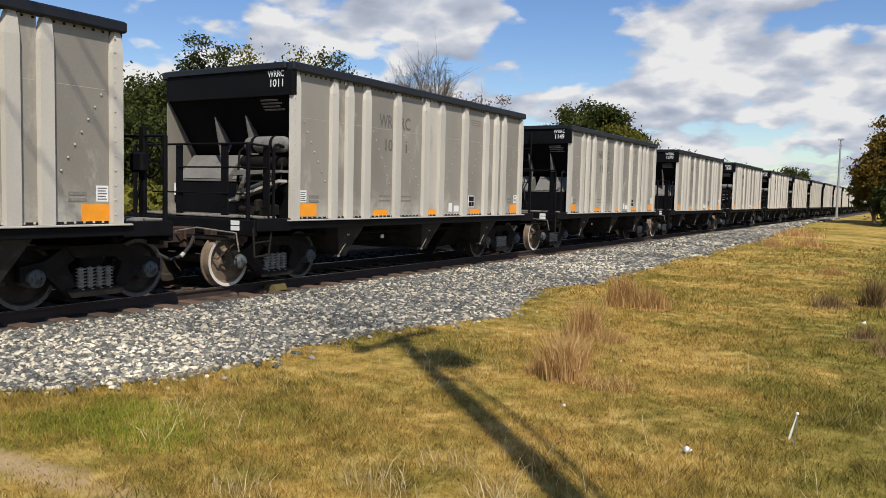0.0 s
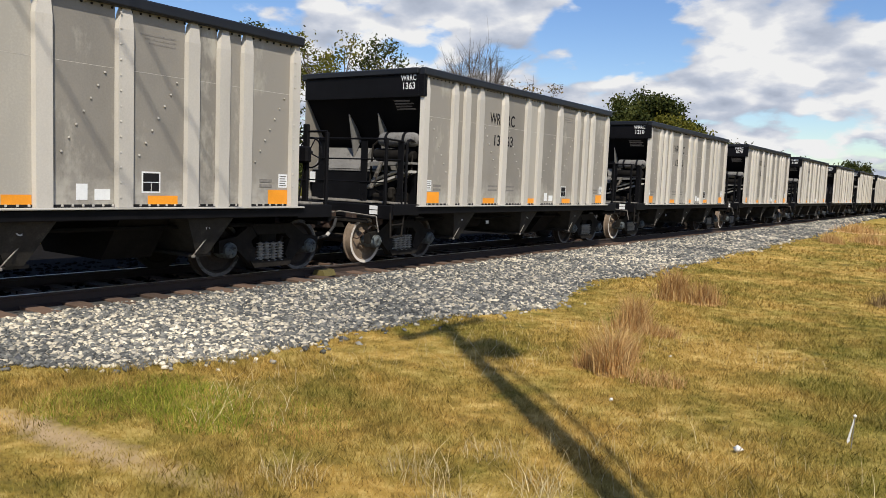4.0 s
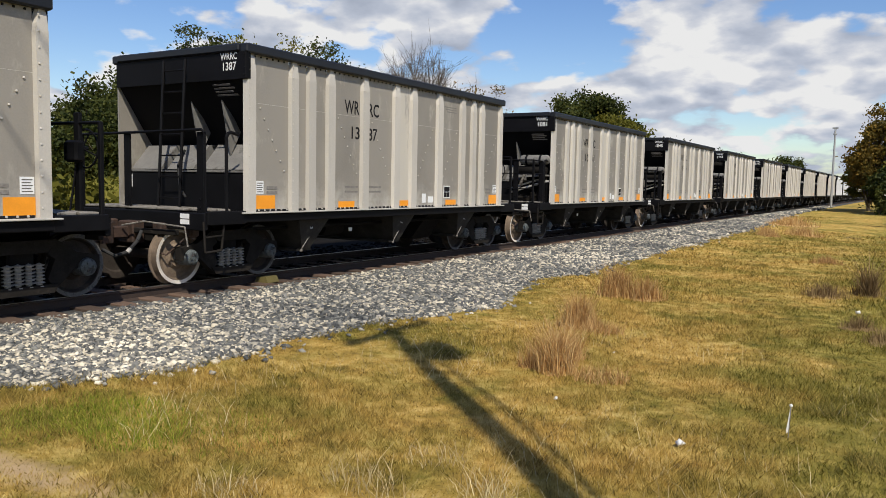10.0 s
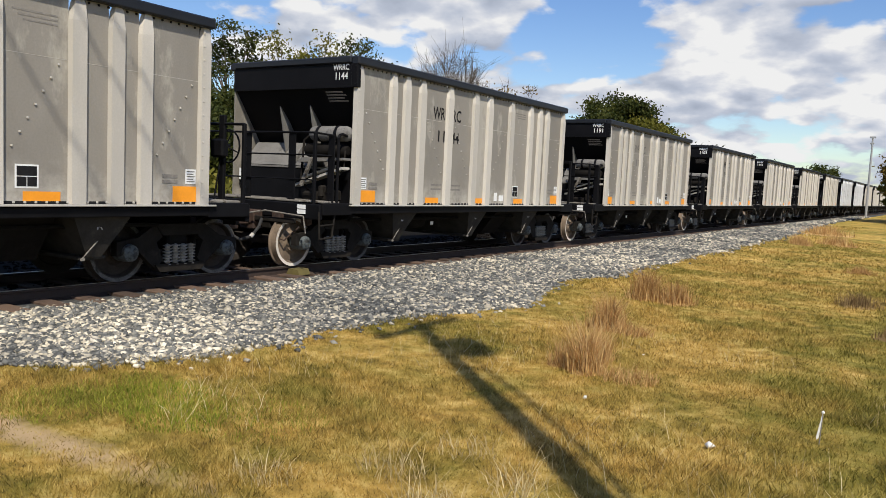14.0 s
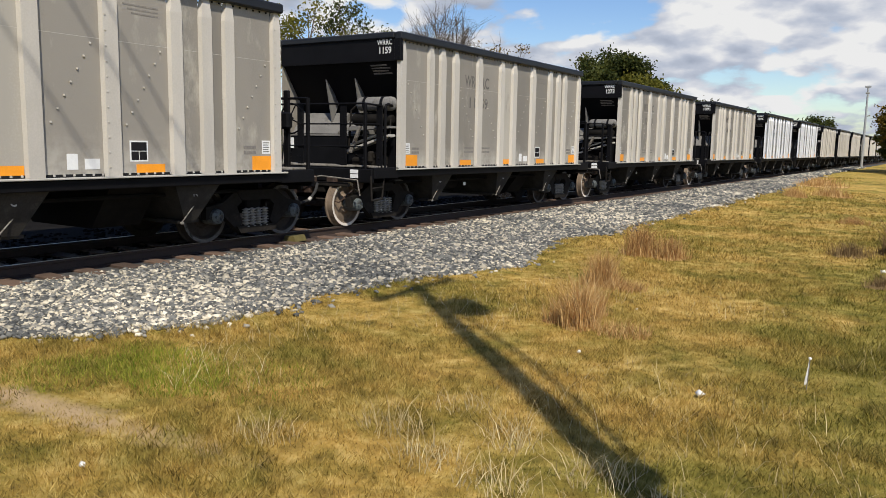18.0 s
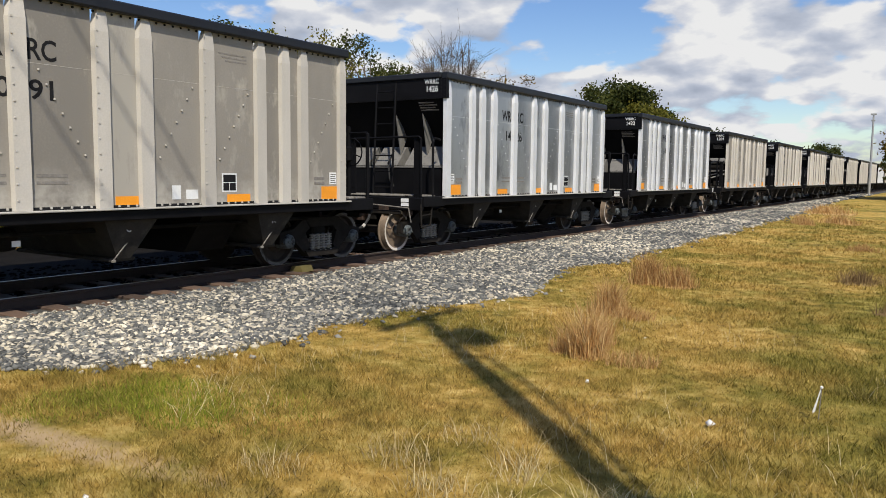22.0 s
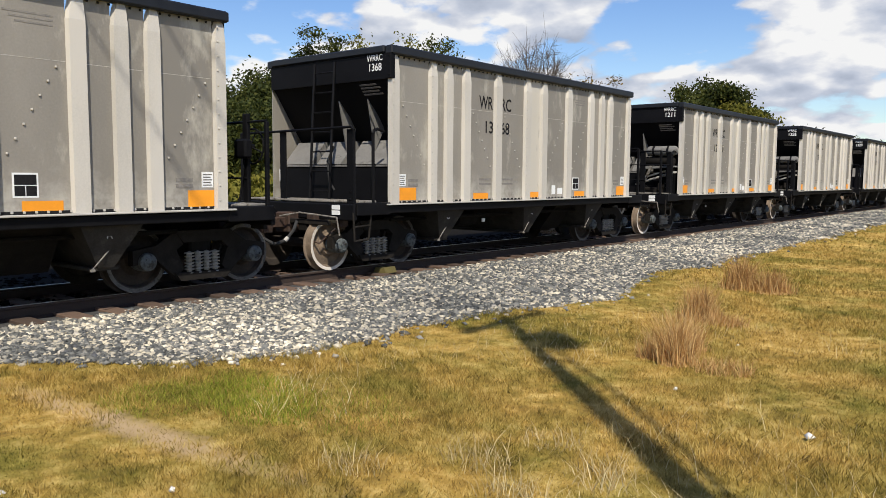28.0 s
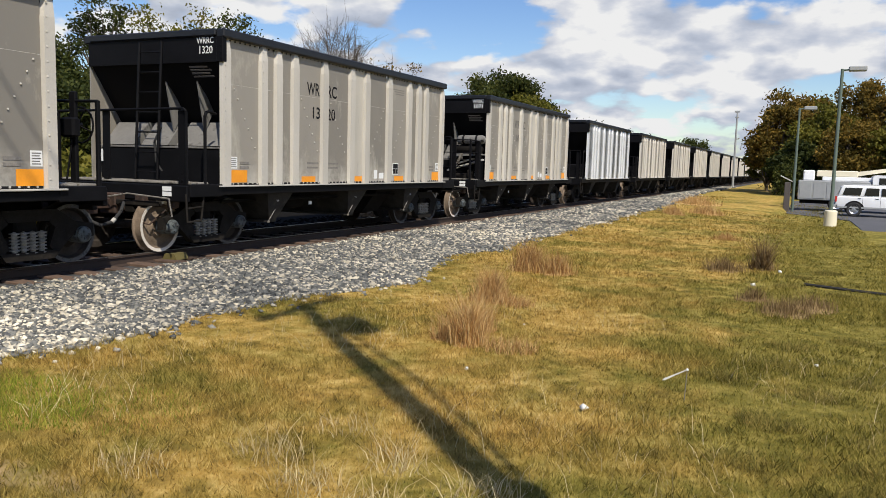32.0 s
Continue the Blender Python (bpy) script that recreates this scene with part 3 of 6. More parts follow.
def array_mesh(name, verts, faces, material):
    """Quick mesh from numpy arrays of equal-sided faces."""
    me = bpy.data.meshes.new(name)
    n, k = faces.shape
    me.vertices.add(len(verts))
    me.vertices.foreach_set("co", verts.astype(np.float32).ravel())
    me.loops.add(n * k)
    me.loops.foreach_set("vertex_index", faces.astype(np.int32).ravel())
    me.polygons.add(n)
    me.polygons.foreach_set("loop_start", (np.arange(n) * k).astype(np.int32))
    me.update(calc_edges=True)
    me.validate()
    me.materials.append(material)
    return me


def word(text, height, material):
    """Flat lettering in the built-in font, in the x-y plane from the origin, as a mesh."""
    cu = bpy.data.curves.new("word", "FONT")
    cu.body, cu.size, cu.extrude, cu.resolution_u, cu.offset = text, height / 0.70, 0.0, 3, height * 0.022
    ob = bpy.data.objects.new("word", cu)
    scene.collection.objects.link(ob)
    dg = bpy.context.evaluated_depsgraph_get()
    me = bpy.data.meshes.new_from_object(ob.evaluated_get(dg))
    bpy.data.objects.remove(ob)
    me.materials.clear()
    me.materials.append(material)
    return me


# ---- land and track ----
TC = -10.30          # track centre line
RAIL = 0.205         # rail head above the turf
GAUGE = 1.505        # between rail centres


def turf_height(x, y):
    """Gentle unevenness of the turf; flat under the track."""
    h = 0.05 * noise.noise(Vector((x * 0.25, y * 0.25, 0.0))) + 0.02 * noise.noise(Vector((x * 0.9, y * 0.9, 3.0)))
    h *= min(max((x + 6.6) / 1.5, 0.0), 1.0)
    ramp = lambda v, a, b: min(max((v - a) / (b - a), 0.0), 1.0)
    h -= 0.28 * ramp(y, 16, 36) * ramp(x, -5.5, -1.0)      # the ground falls away towards the car park
    return h - 0.015


def edge_x(y):
    """Where the ballast gives way to turf."""
    base = -5.88 - 0.9 * min(max((y - 14) / 40, 0), 1) - 1.2 * min(max((y - 40) / 30, 0), 1)
    base -= 2.9 * min(max((5.0 - y) / 3.2, 0), 1) ** 1.2
    base += 0.55 * math.exp(-((y - 10.3) / 1.5) ** 2) - 0.35 * math.exp(-((y - 13.6) / 1.0) ** 2)
    return base + 0.28 * noise.noise(Vector((1.7, y * 0.55, 0))) + 0.16 * noise.noise(Vector((5.2, y * 1.6, 0)))


def build_ground():
    xs = sorted(set([-2000, -900, -400, -200, -120, -80, -60, -45, -35, -28, -24, -20, -17, -15] + [round(-13.5 + 0.3 * i, 2) for i in range(80)] + [12, 15, 20, 30, 45, 70, 120, 250, 600, 2000]))
    ys = sorted(set([-2000, -600, -200, -80, -40, -20, -12, -8, -5] + [round(-3 + 0.4 * i, 2) for i in range(110)] + [45, 50, 56, 64, 74, 86, 100, 130, 180, 260, 400, 800, 2000, 4000]))
    g = Geo()
    g.v = [(x, y, turf_height(x, y) if -14 < x < 14 and abs(y) < 45 else (-0.295 if x > -1 and y > 16 else -0.02)) for y in ys for x in xs]
    w = len(xs)
    g.f = [(j * w + i, j * w + i + 1, j * w + w + i + 1, j * w + w + i) for j in range(len(ys) - 1) for i in range(w - 1)]
    solid("ground", g, M["turf"], "mown dry yellow-green turf beside the railway", kind="structure", smooth=True)


build_ground()


def ballast_height(x, y):
    d = (edge_x(y) - x) / 2.2
    return 0.05 * min(max(d, 0), 1) ** 0.7 - 0.012


def build_ballast():
    g = Geo()
    ys = [-30, -20, -12, -6] + [round(-3 + 0.25 * i, 2) for i in range(160)] + [40, 45, 50, 60, 75, 95, 130, 180, 260, 400, 700]
    cols = 12
    for y in ys:
        e = edge_x(y)
        for k in range(cols + 1):
            x = e + (TC - 3.6 - e) * k / cols
            g.v.append((x, y, ballast_height(x, y) if k < cols else -0.03))
    w = cols + 1
    g.f = [(j * w + i, j * w + i + 1, j * w + w + i + 1, j * w + w + i) for j in range(len(ys) - 1) for i in range(cols)]
    return solid("ballast", g, M["gravelbed"], "grey and buff crushed stone ballast", kind="structure", smooth=True)


ballast = build_ballast()


def build_track():
    e = tagged(new("track"), "rusty rails on timber ties in ballast", "railway track", kind="structure")
    prof = [(-0.07, -0.17), (0.07, -0.17), (0.07, -0.158), (0.012, -0.13), (0.012, -0.04), (0.036, -0.03), (0.036, -0.006), (0.028, 0.0), (-0.028, 0.0), (-0.036, -0.006), (-0.036, -0.03), (-0.012, -0.04), (-0.012, -0.13), (-0.07, -0.158)]
    for s in (-1, 1):
        g = Geo().prism([(TC + s * GAUGE / 2 + x, RAIL + z) for x, z in prof], "y", -60, 520)
        r = part("rail", g, M["rail"], e)
        part("running_band", Geo().box((TC + s * GAUGE / 2 - 0.02, -60, RAIL + 0.0005), (TC + s * GAUGE / 2 + 0.026, 520, RAIL + 0.003)), M["tread"], r, "bright worn running surface")
    tie = Geo().box((-1.3, -0.115, -0.16), (1.3, 0.115, 0), 0.012).mesh("tie", M["tie"])
    rng = random.Random(4)
    far = Geo()
    for i in range(-20, 420):
        y = i * 0.53
        dx, rz, dz = rng.uniform(-0.05, 0.05), rng.uniform(-1.2, 1.2), rng.uniform(-0.008, 0.008)
        if -2 <= i < 110:
            part("tie", tie, None, e, at=pose(TC + 0.06 + dx, y, RAIL - 0.128 + dz, 0, 0, rz))
        else:
            far.box((TC - 1.3 + dx, y - 0.115, 0.0), (TC + 1.3 + dx, y + 0.115, RAIL - 0.150 + dz))
    tagged(part("far_ties", far, M["tie"], e), kind="stuff")


build_track()
# added dark strip that carries the shade on beyond the train
solid("cinder_bed", Geo().box((-16.9, -60, -0.05), (TC - 1.36, 520, 0.048)), M["ground_shade"], "ground behind the track, blackened as shade", kind="structure")
# dark sheet that deepens the shade under the cars
solid("fouled_bed", Geo().box((TC - 1.35, -60, -0.05), (TC + 1.12, 520, 0.036)), M["bed_shade"], "ballast between the rails, darkened as the train's shade", kind="structure")


# ---- hopper cars ----
CAR_PITCH, SPEED, GAIN, FRONT0 = 11.680, 8.2017, 0.01064, 9.530
POSTS = [(-0.06, 0.15), (0.91, 1.12), (1.335, 1.555), (1.84, 2.07), (2.82, 3.055), (3.84, 4.07), (4.45, 4.69), (5.45, 5.70), (6.44, 6.675), (6.955, 7.175), (7.37, 7.58), (8.31, 8.50)]
Y0, Y1 = -0.06, 8.50    # ends of the side sheets
Z0, Z1 = 1.12, 3.55     # side sheets, above the rail
MID = (Y0 + Y1) / 2
SHARED = {}


def shared(key, make, material, smooth=False):
    """One mesh for all alike parts."""
    if key not in SHARED:
        SHARED[key] = make().mesh(key, material, smooth)
    return SHARED[key]


def wheel_geo():
    return Geo().lathe([(0.09, 0.03), (0.16, 0.05), (0.20, 0.0), (0.33, -0.02), (0.355, 0.05), (0.42, 0.055), (0.425, -0.06), (0.452, -0.075), (0.452, -0.095), (0.35, -0.09), (0.32, -0.06), (0.17, -0.05), (0.09, -0.06)], 32)


def bearing_geo():
    g = Geo().lathe([(0.0, 0.385), (0.08, 0.38), (0.115, 0.35), (0.125, 0.27), (0.125, 0.10), (0.10, 0.03)], 16)
    for i in range(3):
        a = 2.094 * i
        g.box((0.375, 0.055 * math.cos(a) - 0.018, 0.055 * math.sin(a) - 0.018), (0.40, 0.055 * math.cos(a) + 0.018, 0.055 * math.sin(a) + 0.018))
    return g


def wheelset(car, y, full, pale=True):
    # pale: the axle that gets the lit copies of wheel and rim
    ax = part("wheelset", shared("axle", lambda: Geo().tube((-0.98, 0, 0), (0.98, 0, 0), 0.08, 12), M["wheel"], True), None, car, at=pose(0, y, 0.42))
    for s in (1, -1):
        m = pose(s * 0.755, 0, 0, 0, 0, 0 if s > 0 else 180)
        part("wheel", shared("wheel_lit" if pale and s > 0 else "wheel", wheel_geo, M["wheel_lit" if pale and s > 0 else "wheel"], True), None, ax, "dusty steel wheel coloured as sunlit" if pale and s > 0 else "", at=m)
        if full:
            part("rim", shared("rim", lambda: Geo().lathe([(0.368, 0.0525), (0.42, 0.0575)], 32), M["rim_lit"]), None, ax, "dusty wheel rim coloured as sunlit", at=m) if pale else part("rim", shared("rim_dark", lambda: Geo().lathe([(0.368, 0.0525), (0.42, 0.0575)], 32), M["spring"]), None, ax, "dirty wheel rim coloured as shaded", at=m)
            if s > 0:
                part("bearing_cap", shared("bearing_cap", bearing_geo, M["cap"], True), None, ax, "blue-grey three-bolt bearing cap", at=m)
    return ax


def frame_geo():
    g = Geo()
    for sg in (1, -1):
        pts = lambda *p: [(a * sg, b) for a, b in p]
        g.prism(pts((-1.02, 0.38), (-1.02, 0.57), (-0.70, 0.62), (-0.68, 0.42)), "x", -0.06, 0.06)
        g.prism(pts((-0.70, 0.62), (-0.42, 0.80), (-0.30, 0.62), (-0.40, 0.55), (-0.68, 0.42)), "x", -0.06, 0.06)
        g.prism(pts((-0.68, 0.42), (-0.40, 0.55), (-0.30, 0.30), (-0.40, 0.17)), "x", -0.055, 0.055)
    g.prism([(-0.42, 0.80), (0.42, 0.80), (0.30, 0.64), (-0.30, 0.64)], "x", -0.07, 0.07)
    g.prism([(-0.44, 0.24), (0.44, 0.24), (0.36, 0.13), (-0.36, 0.13)], "x", -0.09, 0.09)
    return g


def spring_geo():
    prof = [(0.0, 0.0)]
    for j in range(7):
        prof += [(0.036, j * 0.044), (0.066, j * 0.044 + 0.006), (0.066, j * 0.044 + 0.017), (0.036, j * 0.044 + 0.024)]
    return Geo().lathe(prof + [(0.0, 0.305)], 12, "z")


def truck(car, y, full):
    """A two-axle truck with cast side frames, coil springs and a bolster."""
    t = part("truck", shared("bolster", lambda: Geo().box((-1.0, -0.17, 0.42), (1.0, 0.17, 0.74), 0.03).box((-0.7, -0.62, 0.35), (0.7, -0.52, 0.5), 0.02).box((-0.7, 0.52, 0.35), (0.7, 0.62, 0.5), 0.02), M["grime"]), None, car, "grimy cast-steel two-axle truck", at=pose(0, y, 0))
    for s in (1, -1):
        part("side_frame", shared("side_frame", frame_geo, M["cast"]), None, t, at=pose(s * 1.0, 0, 0))
        if s > 0 and full:
            for k in (-0.20, -0.067, 0.067, 0.20):
                part("spring", shared("spring", spring_geo, M["coil"], True), None, t, "dust-pale coil spring", at=pose(1.03, k, 0.215))


def chute_geo():
    """Funnel outlet under the sill with its door lip."""
    g = Geo()
    def ring(x0, x1, y0, y1, z):
        return [(x0, y0, z), (x1, y0, z), (x1, y1, z), (x0, y1, z)]
    v = ring(-1.30, 1.46, -0.40, 0.40, 0.96) + ring(-1.05, 1.26, -0.10, 0.10, 0.42)
    g.add(v, [(0, 1, 5, 4), (1, 2, 6, 5), (2, 3, 7, 6), (3, 0, 4, 7), (4, 5, 6, 7), (0, 3, 2, 1)])
    g.box((-1.05, -0.19, 0.38), (1.22, 0.19, 0.43), 0.01)
    return g


def reach_rod_geo():
    g = Geo().tube((0, -0.20, 0.0), (0, 0.30, 0.52), 0.009, 6)
    g.box((-0.012, -0.23, -0.035), (0.012, -0.17, 0.0), 0.006)
    return g


def ladder_geo(w, z0, z1, n, stile=0.022, flare=0.0):
    g = Geo()
    for s in (-1, 1):
        g.tube((s * w / 2, 0, z0), (s * w / 2, flare, z1), stile, 6)
    for i in range(n):
        k = (i + 0.5) / n
        g.tube((-w / 2, flare * k, z0 + (z1 - z0) * k), (w / 2, flare * k, z0 + (z1 - z0) * k), 0.013, 6)
    return g


def rivet_strip(count, y0, y1, x, z):
    g = Geo()
    for i in range(count):
        y = y0 + (y1 - y0) * (i + 0.5) / count
        g.box((x, y - 0.014, z - 0.014), (x + 0.02, y + 0.014, z + 0.014), 0.005)
    return g


def panel_rivets():
    """Bolt heads in slanting rows on the side sheets and up each post."""
    g = Geo()
    for (a0, a1), (b0, b1) in zip(POSTS, POSTS[1:]):
        w = b0 - a1
        if w < 0.5:
            continue
        up = 1 if a1 < MID else -1
        for k in range(7):
            y = (a1 + b0) / 2 + up * (0.28 - k * 0.09) * 1.0
            z = 1.75 + k * 0.16
            if a1 + 0.03 < y < b0 - 0.03:
                g.box((1.50, y - 0.013, z - 0.013), (1.518, y + 0.013, z + 0.013), 0.005)
    return g


def post_rivets():
    g = Geo()
    for a, b in [POSTS[i] for i in (0, 1, 4, 5, 7, 11)]:
        for k in range(13):
            z = 1.22 + k * 0.185
            y = a + 0.05
            g.box((1.562, y - 0.012, z - 0.012), (1.575, y + 0.012, z + 0.012), 0.004)
    return g


def post_geo(w):
    """Pressed channel post; its head narrows and leans back to the sheet under the rim."""
    rows = ((Z0 - 0.02, 1.565, -0.40, 0.40), (Z1 - 0.30, 1.565, -0.40, 0.40), (Z1 - 0.10, 1.545, -0.22, 0.36), (Z1 - 0.012, 1.515, -0.05, 0.30))
    g = Geo()
    for z, x, a, b in rows:
        g.v += [(1.48, (a - 0.10) * w, z), (x, a * w, z), (x, b * w, z), (1.48, (b + 0.10) * w, z)]
    g.f = [(4 * k + i, 4 * k + (i + 1) % 4, 4 * k + 4 + (i + 1) % 4, 4 * k + 4 + i) for k in range(3) for i in range(4)] + [(3, 2, 1, 0), (12, 13, 14, 15)]
    return g


def corner_plate_geo():
    """Black plate that wraps the end sheet round the corner post, with its bolt heads."""
    g = Geo().box((1.44, Y0 - 0.035, 3.12), (1.575, Y0 + 0.075, Z1 - 0.02), 0.008)
    for k in range(4):
        g.box((1.53, Y0 - 0.047, 3.17 + 0.10 * k), (1.56, Y0 - 0.035, 3.19 + 0.10 * k), 0.004)
    return g


def slope_geo():
    """Hopper end: slope sheet with thickness from the end sheet down inside."""
    g = Geo()
    g.prism([(Y0 + 0.02, 3.14), (Y0 + 0.05, 3.16), (1.30, 1.25), (1.26, 1.22)], "x", -1.47, 1.47)
    return g


def fin_geo():
    """Triangular gusset hanging under the slope sheet."""
    return Geo().prism([(-0.02, 2.84), (0.40, 2.40), (0.16, 1.98)], "x", -0.012, 0.012)


def wheel_ring(r, t, n=20):
    """Hand wheel: a rim with four spokes, round the y axis."""
    g = Geo()
    ring = [(r * math.cos(6.28318 * i / n), 0, r * math.sin(6.28318 * i / n)) for i in range(n)]
    g.path(ring + ring[:1], t, 6)
    for k in range(4):
        a = 0.4 + 1.5708 * k
        g.tube((0, 0.05, 0), (r * math.cos(a), 0, r * math.sin(a)), t * 0.8, 5)
    return g.tube((0, -0.02, 0), (0, 0.14, 0), 0.03, 8)


def bolted_plate(x0, x1, z0, z1, y):
    """Upright end plate with a folded foot and two bolt heads."""
    return Geo().box((x0, y - 0.012, z0), (x1, y + 0.012, z1), 0.006).box((x0, y - 0.012, z0), (x0 + 0.02, y + 0.10, z1), 0.005).box((x0 - 0.02, y - 0.05, z0), (x1 + 0.02, y + 0.06, z0 + 0.03), 0.006).box(((x0 + x1) / 2 - 0.015, y - 0.026, z0 + 0.10), ((x0 + x1) / 2 + 0.015, y - 0.012, z0 + 0.13), 0.004).box(((x0 + x1) / 2 - 0.015, y - 0.026, z0 + 0.22), ((x0 + x1) / 2 + 0.015, y - 0.012, z0 + 0.25), 0.004)


def end_fittings(car, kind, rear, full):
    """Platform, rails, ladders and the gear under the slope sheet at one end, in the end's own space."""
    e = part("end_platform", shared("end_platform", lambda: Geo().box((-1.50, -0.74, 0.97), (1.50, 0.30, 1.06), 0.01).box((-1.52, -0.80, 0.84), (1.52, -0.72, 1.10), 0.015).box((-1.55, -0.76, 0.92), (-1.45, 0.0, 1.12), 0.01).box((1.45, -0.76, 0.92), (1.55, 0.0, 1.12), 0.01), M["black"]), None, car, "black steel end platform",
             at=pose(0, Y0, 0) if not rear else pose(0, Y1, 0, 0, 0, 180))
    P = lambda name, key, make, m, label="", at=None, smooth=False: part(name, shared(key, make, M[m], smooth), None, e, label, at)
    P("walkway", "walkway", lambda: Geo().box((-1.40, -0.72, 1.115), (0.98, -0.44, 1.15), 0.008).box((-1.40, -0.40, 1.115), (0.98, -0.14, 1.15), 0.008), "rod", "worn grey-brown walkway board")
    P("walkway", "walkway_short", lambda: Geo().box((1.04, -0.62, 1.115), (1.44, -0.22, 1.15), 0.008), "rod", "worn grey-brown walkway board")
    # end posts, hand rails and the grab iron at the corner
    P("rail_post", "post_thin", lambda: Geo().box((-0.028, -0.028, 1.06), (0.028, 0.028, 2.29), 0.008), "black", at=pose(-1.44, -0.72, 0))
    P("rail_post", "post_plate", lambda: bolted_plate(-0.08, 0.08, 1.06, 2.28, 0.0), "black", at=pose(-0.34, -0.68, 0))
    P("grab_iron", "grab_iron", lambda: Geo().path([(1.44, -0.30, 1.06), (1.44, -0.30, 2.22), (1.44, -0.27, 2.28), (1.44, -0.20, 2.30), (1.44, -0.05, 2.27)], 0.026, 8), "black", smooth=True)
    if kind == "ladder":
        P("rail_post", "post_plate", None, "black", at=pose(1.32, -0.68, 0))
        P("hand_rail", "hand_rail", lambda: Geo().path([(-1.44, -0.72, 2.28), (1.38, -0.72, 2.31), (1.44, -0.72, 2.26), (1.45, -0.72, 1.06)], 0.021, 8), "black", smooth=True)
    else:
        P("rail_post", "post_plate", None, "black", at=pose(0.76, -0.70, 0))
        P("rail_post", "post_thin", None, "black", at=pose(1.30, -0.72, 0))
        P("rail_post", "post_plate_corner", lambda: bolted_plate(-0.07, 0.07, 1.06, 2.26, 0.0), "black", at=pose(1.40, -0.42, 0))
        P("hand_rail", "hand_rail_top", lambda: Geo().path([(-1.44, -0.72, 2.30), (1.30, -0.72, 2.29), (1.44, -0.40, 2.26)], 0.018, 8), "black", smooth=True)
        P("hand_rail", "hand_rail_low", lambda: Geo().path([(-0.34, -0.70, 1.92), (1.30, -0.72, 1.92), (1.42, -0.40, 1.92)], 0.014, 6), "black", smooth=True)
        P("hand_rail", "hand_rail_lower", lambda: Geo().path([(-1.0, -0.70, 1.50), (1.30, -0.72, 1.50)], 0.014, 6), "black", smooth=True)
    # stirrup step below the sill
    P("step_ladder", "stirrup", lambda: Geo().path([(1.50, -0.80, 0.97), (1.50, -0.77, 0.52), (1.50, -0.46, 0.54), (1.50, -0.40, 0.97)], 0.018, 6).tube((1.50, -0.785, 0.74), (1.50, -0.43, 0.76), 0.016, 6), "cast")
    if not full:
        P("lower_box", "lower_box", lambda: Geo().prism([(0.10, 1.06), (0.10, 1.68), (0.16, 1.74), (0.62, 1.74), (0.62, 1.06)], "x", -1.36, 1.38), "black", "black steel box below the slope sheet")
        return
    P("lower_box", "lower_box", lambda: Geo().prism([(0.10, 1.06), (0.10, 1.68), (0.16, 1.74), (0.62, 1.74), (0.62, 1.06)], "x", -1.36, 1.38), "black", "black steel box below the slope sheet")
    P("box_edge", "box_edge", lambda: Geo().box((-1.37, 0.085, 1.70), (1.39, 0.115, 1.735), 0.006), "dull", "worn grey box edge")
    if kind == "ladder":
        for x0, x1 in ((-1.34, -0.60), (-0.42, 0.20), (0.40, 1.36)):
            P("deflector", "deflector%.2f" % x0, lambda: Geo().prism([(0.14, 1.75), (0.50, 2.16), (0.66, 2.16), (0.66, 1.75)], "x", x0, x1), "dull", "grey dusty sloped plate")
        P("end_ladder", "end_ladder", lambda: ladder_geo(0.50, 1.12, 3.46, 7, 0.024, 0.14), "black", at=pose(0.14, -0.30, 0))
        P("hanging_hose", "hanging_hose", lambda: Geo().path([(0.30, -0.10, 2.05), (0.18, -0.14, 1.80), (0.22, -0.14, 1.45), (0.30, -0.10, 1.30)], 0.02, 6), "rubber", smooth=True)
        for x in (0.16, 0.86):
            P("fin", "fin", fin_geo, "dull", "grey triangular gusset", at=pose(x, 0.17, 0))
    else:
        P("deflector", "deflector_long", lambda: Geo().prism([(0.14, 1.75), (0.50, 2.18), (0.66, 2.18), (0.66, 1.75)], "x", -1.36, -0.10), "dull", "grey dusty sloped plate")
        P("deflector", "deflector_mid", lambda: Geo().prism([(0.14, 1.75), (0.50, 2.18), (0.66, 2.18), (0.66, 1.75)], "x", 0.02, 0.46), "dull", "grey dusty sloped plate")
        P("air_tank", "air_tank", lambda: Geo().lathe([(0.0, -0.46), (0.07, -0.45), (0.12, -0.41), (0.135, -0.36), (0.135, 0.36), (0.12, 0.41), (0.07, 0.45), (0.0, 0.46)], 20), "dull", "dusty grey cylindrical air tank", at=pose(1.02, -0.02, 2.32), smooth=True)
        P("air_tank", "air_tank_low", lambda: Geo().lathe([(0.0, -0.50), (0.07, -0.49), (0.115, -0.44), (0.125, -0.40), (0.125, 0.40), (0.115, 0.44), (0.07, 0.49), (0.0, 0.50)], 18), "grime", "dusty black cylindrical air tank", at=pose(0.90, 0.02, 2.03), smooth=True)
        P("tank_strap", "tank_strap", lambda: Geo().lathe([(0.137, -0.03), (0.145, -0.03), (0.145, 0.03), (0.137, 0.03)], 20), "black", at=pose(1.22, -0.02, 2.32))
        P("tank_strap", "tank_strap", None, "black", at=pose(0.80, -0.02, 2.32))
        P("brake_plate", "brake_plate", lambda: Geo().prism([(0.32, 1.36), (1.46, 1.70), (1.46, 1.745), (0.32, 1.405)], "y", -0.22, -0.02), "dust", "pale dusty slanting plate")
        P("brake_plate", "brake_plate_far", lambda: Geo().prism([(0.30, 1.50), (1.10, 1.74), (1.10, 1.78), (0.30, 1.54)], "y", 0.0, 0.09), "dust", "pale dusty slanting plate")
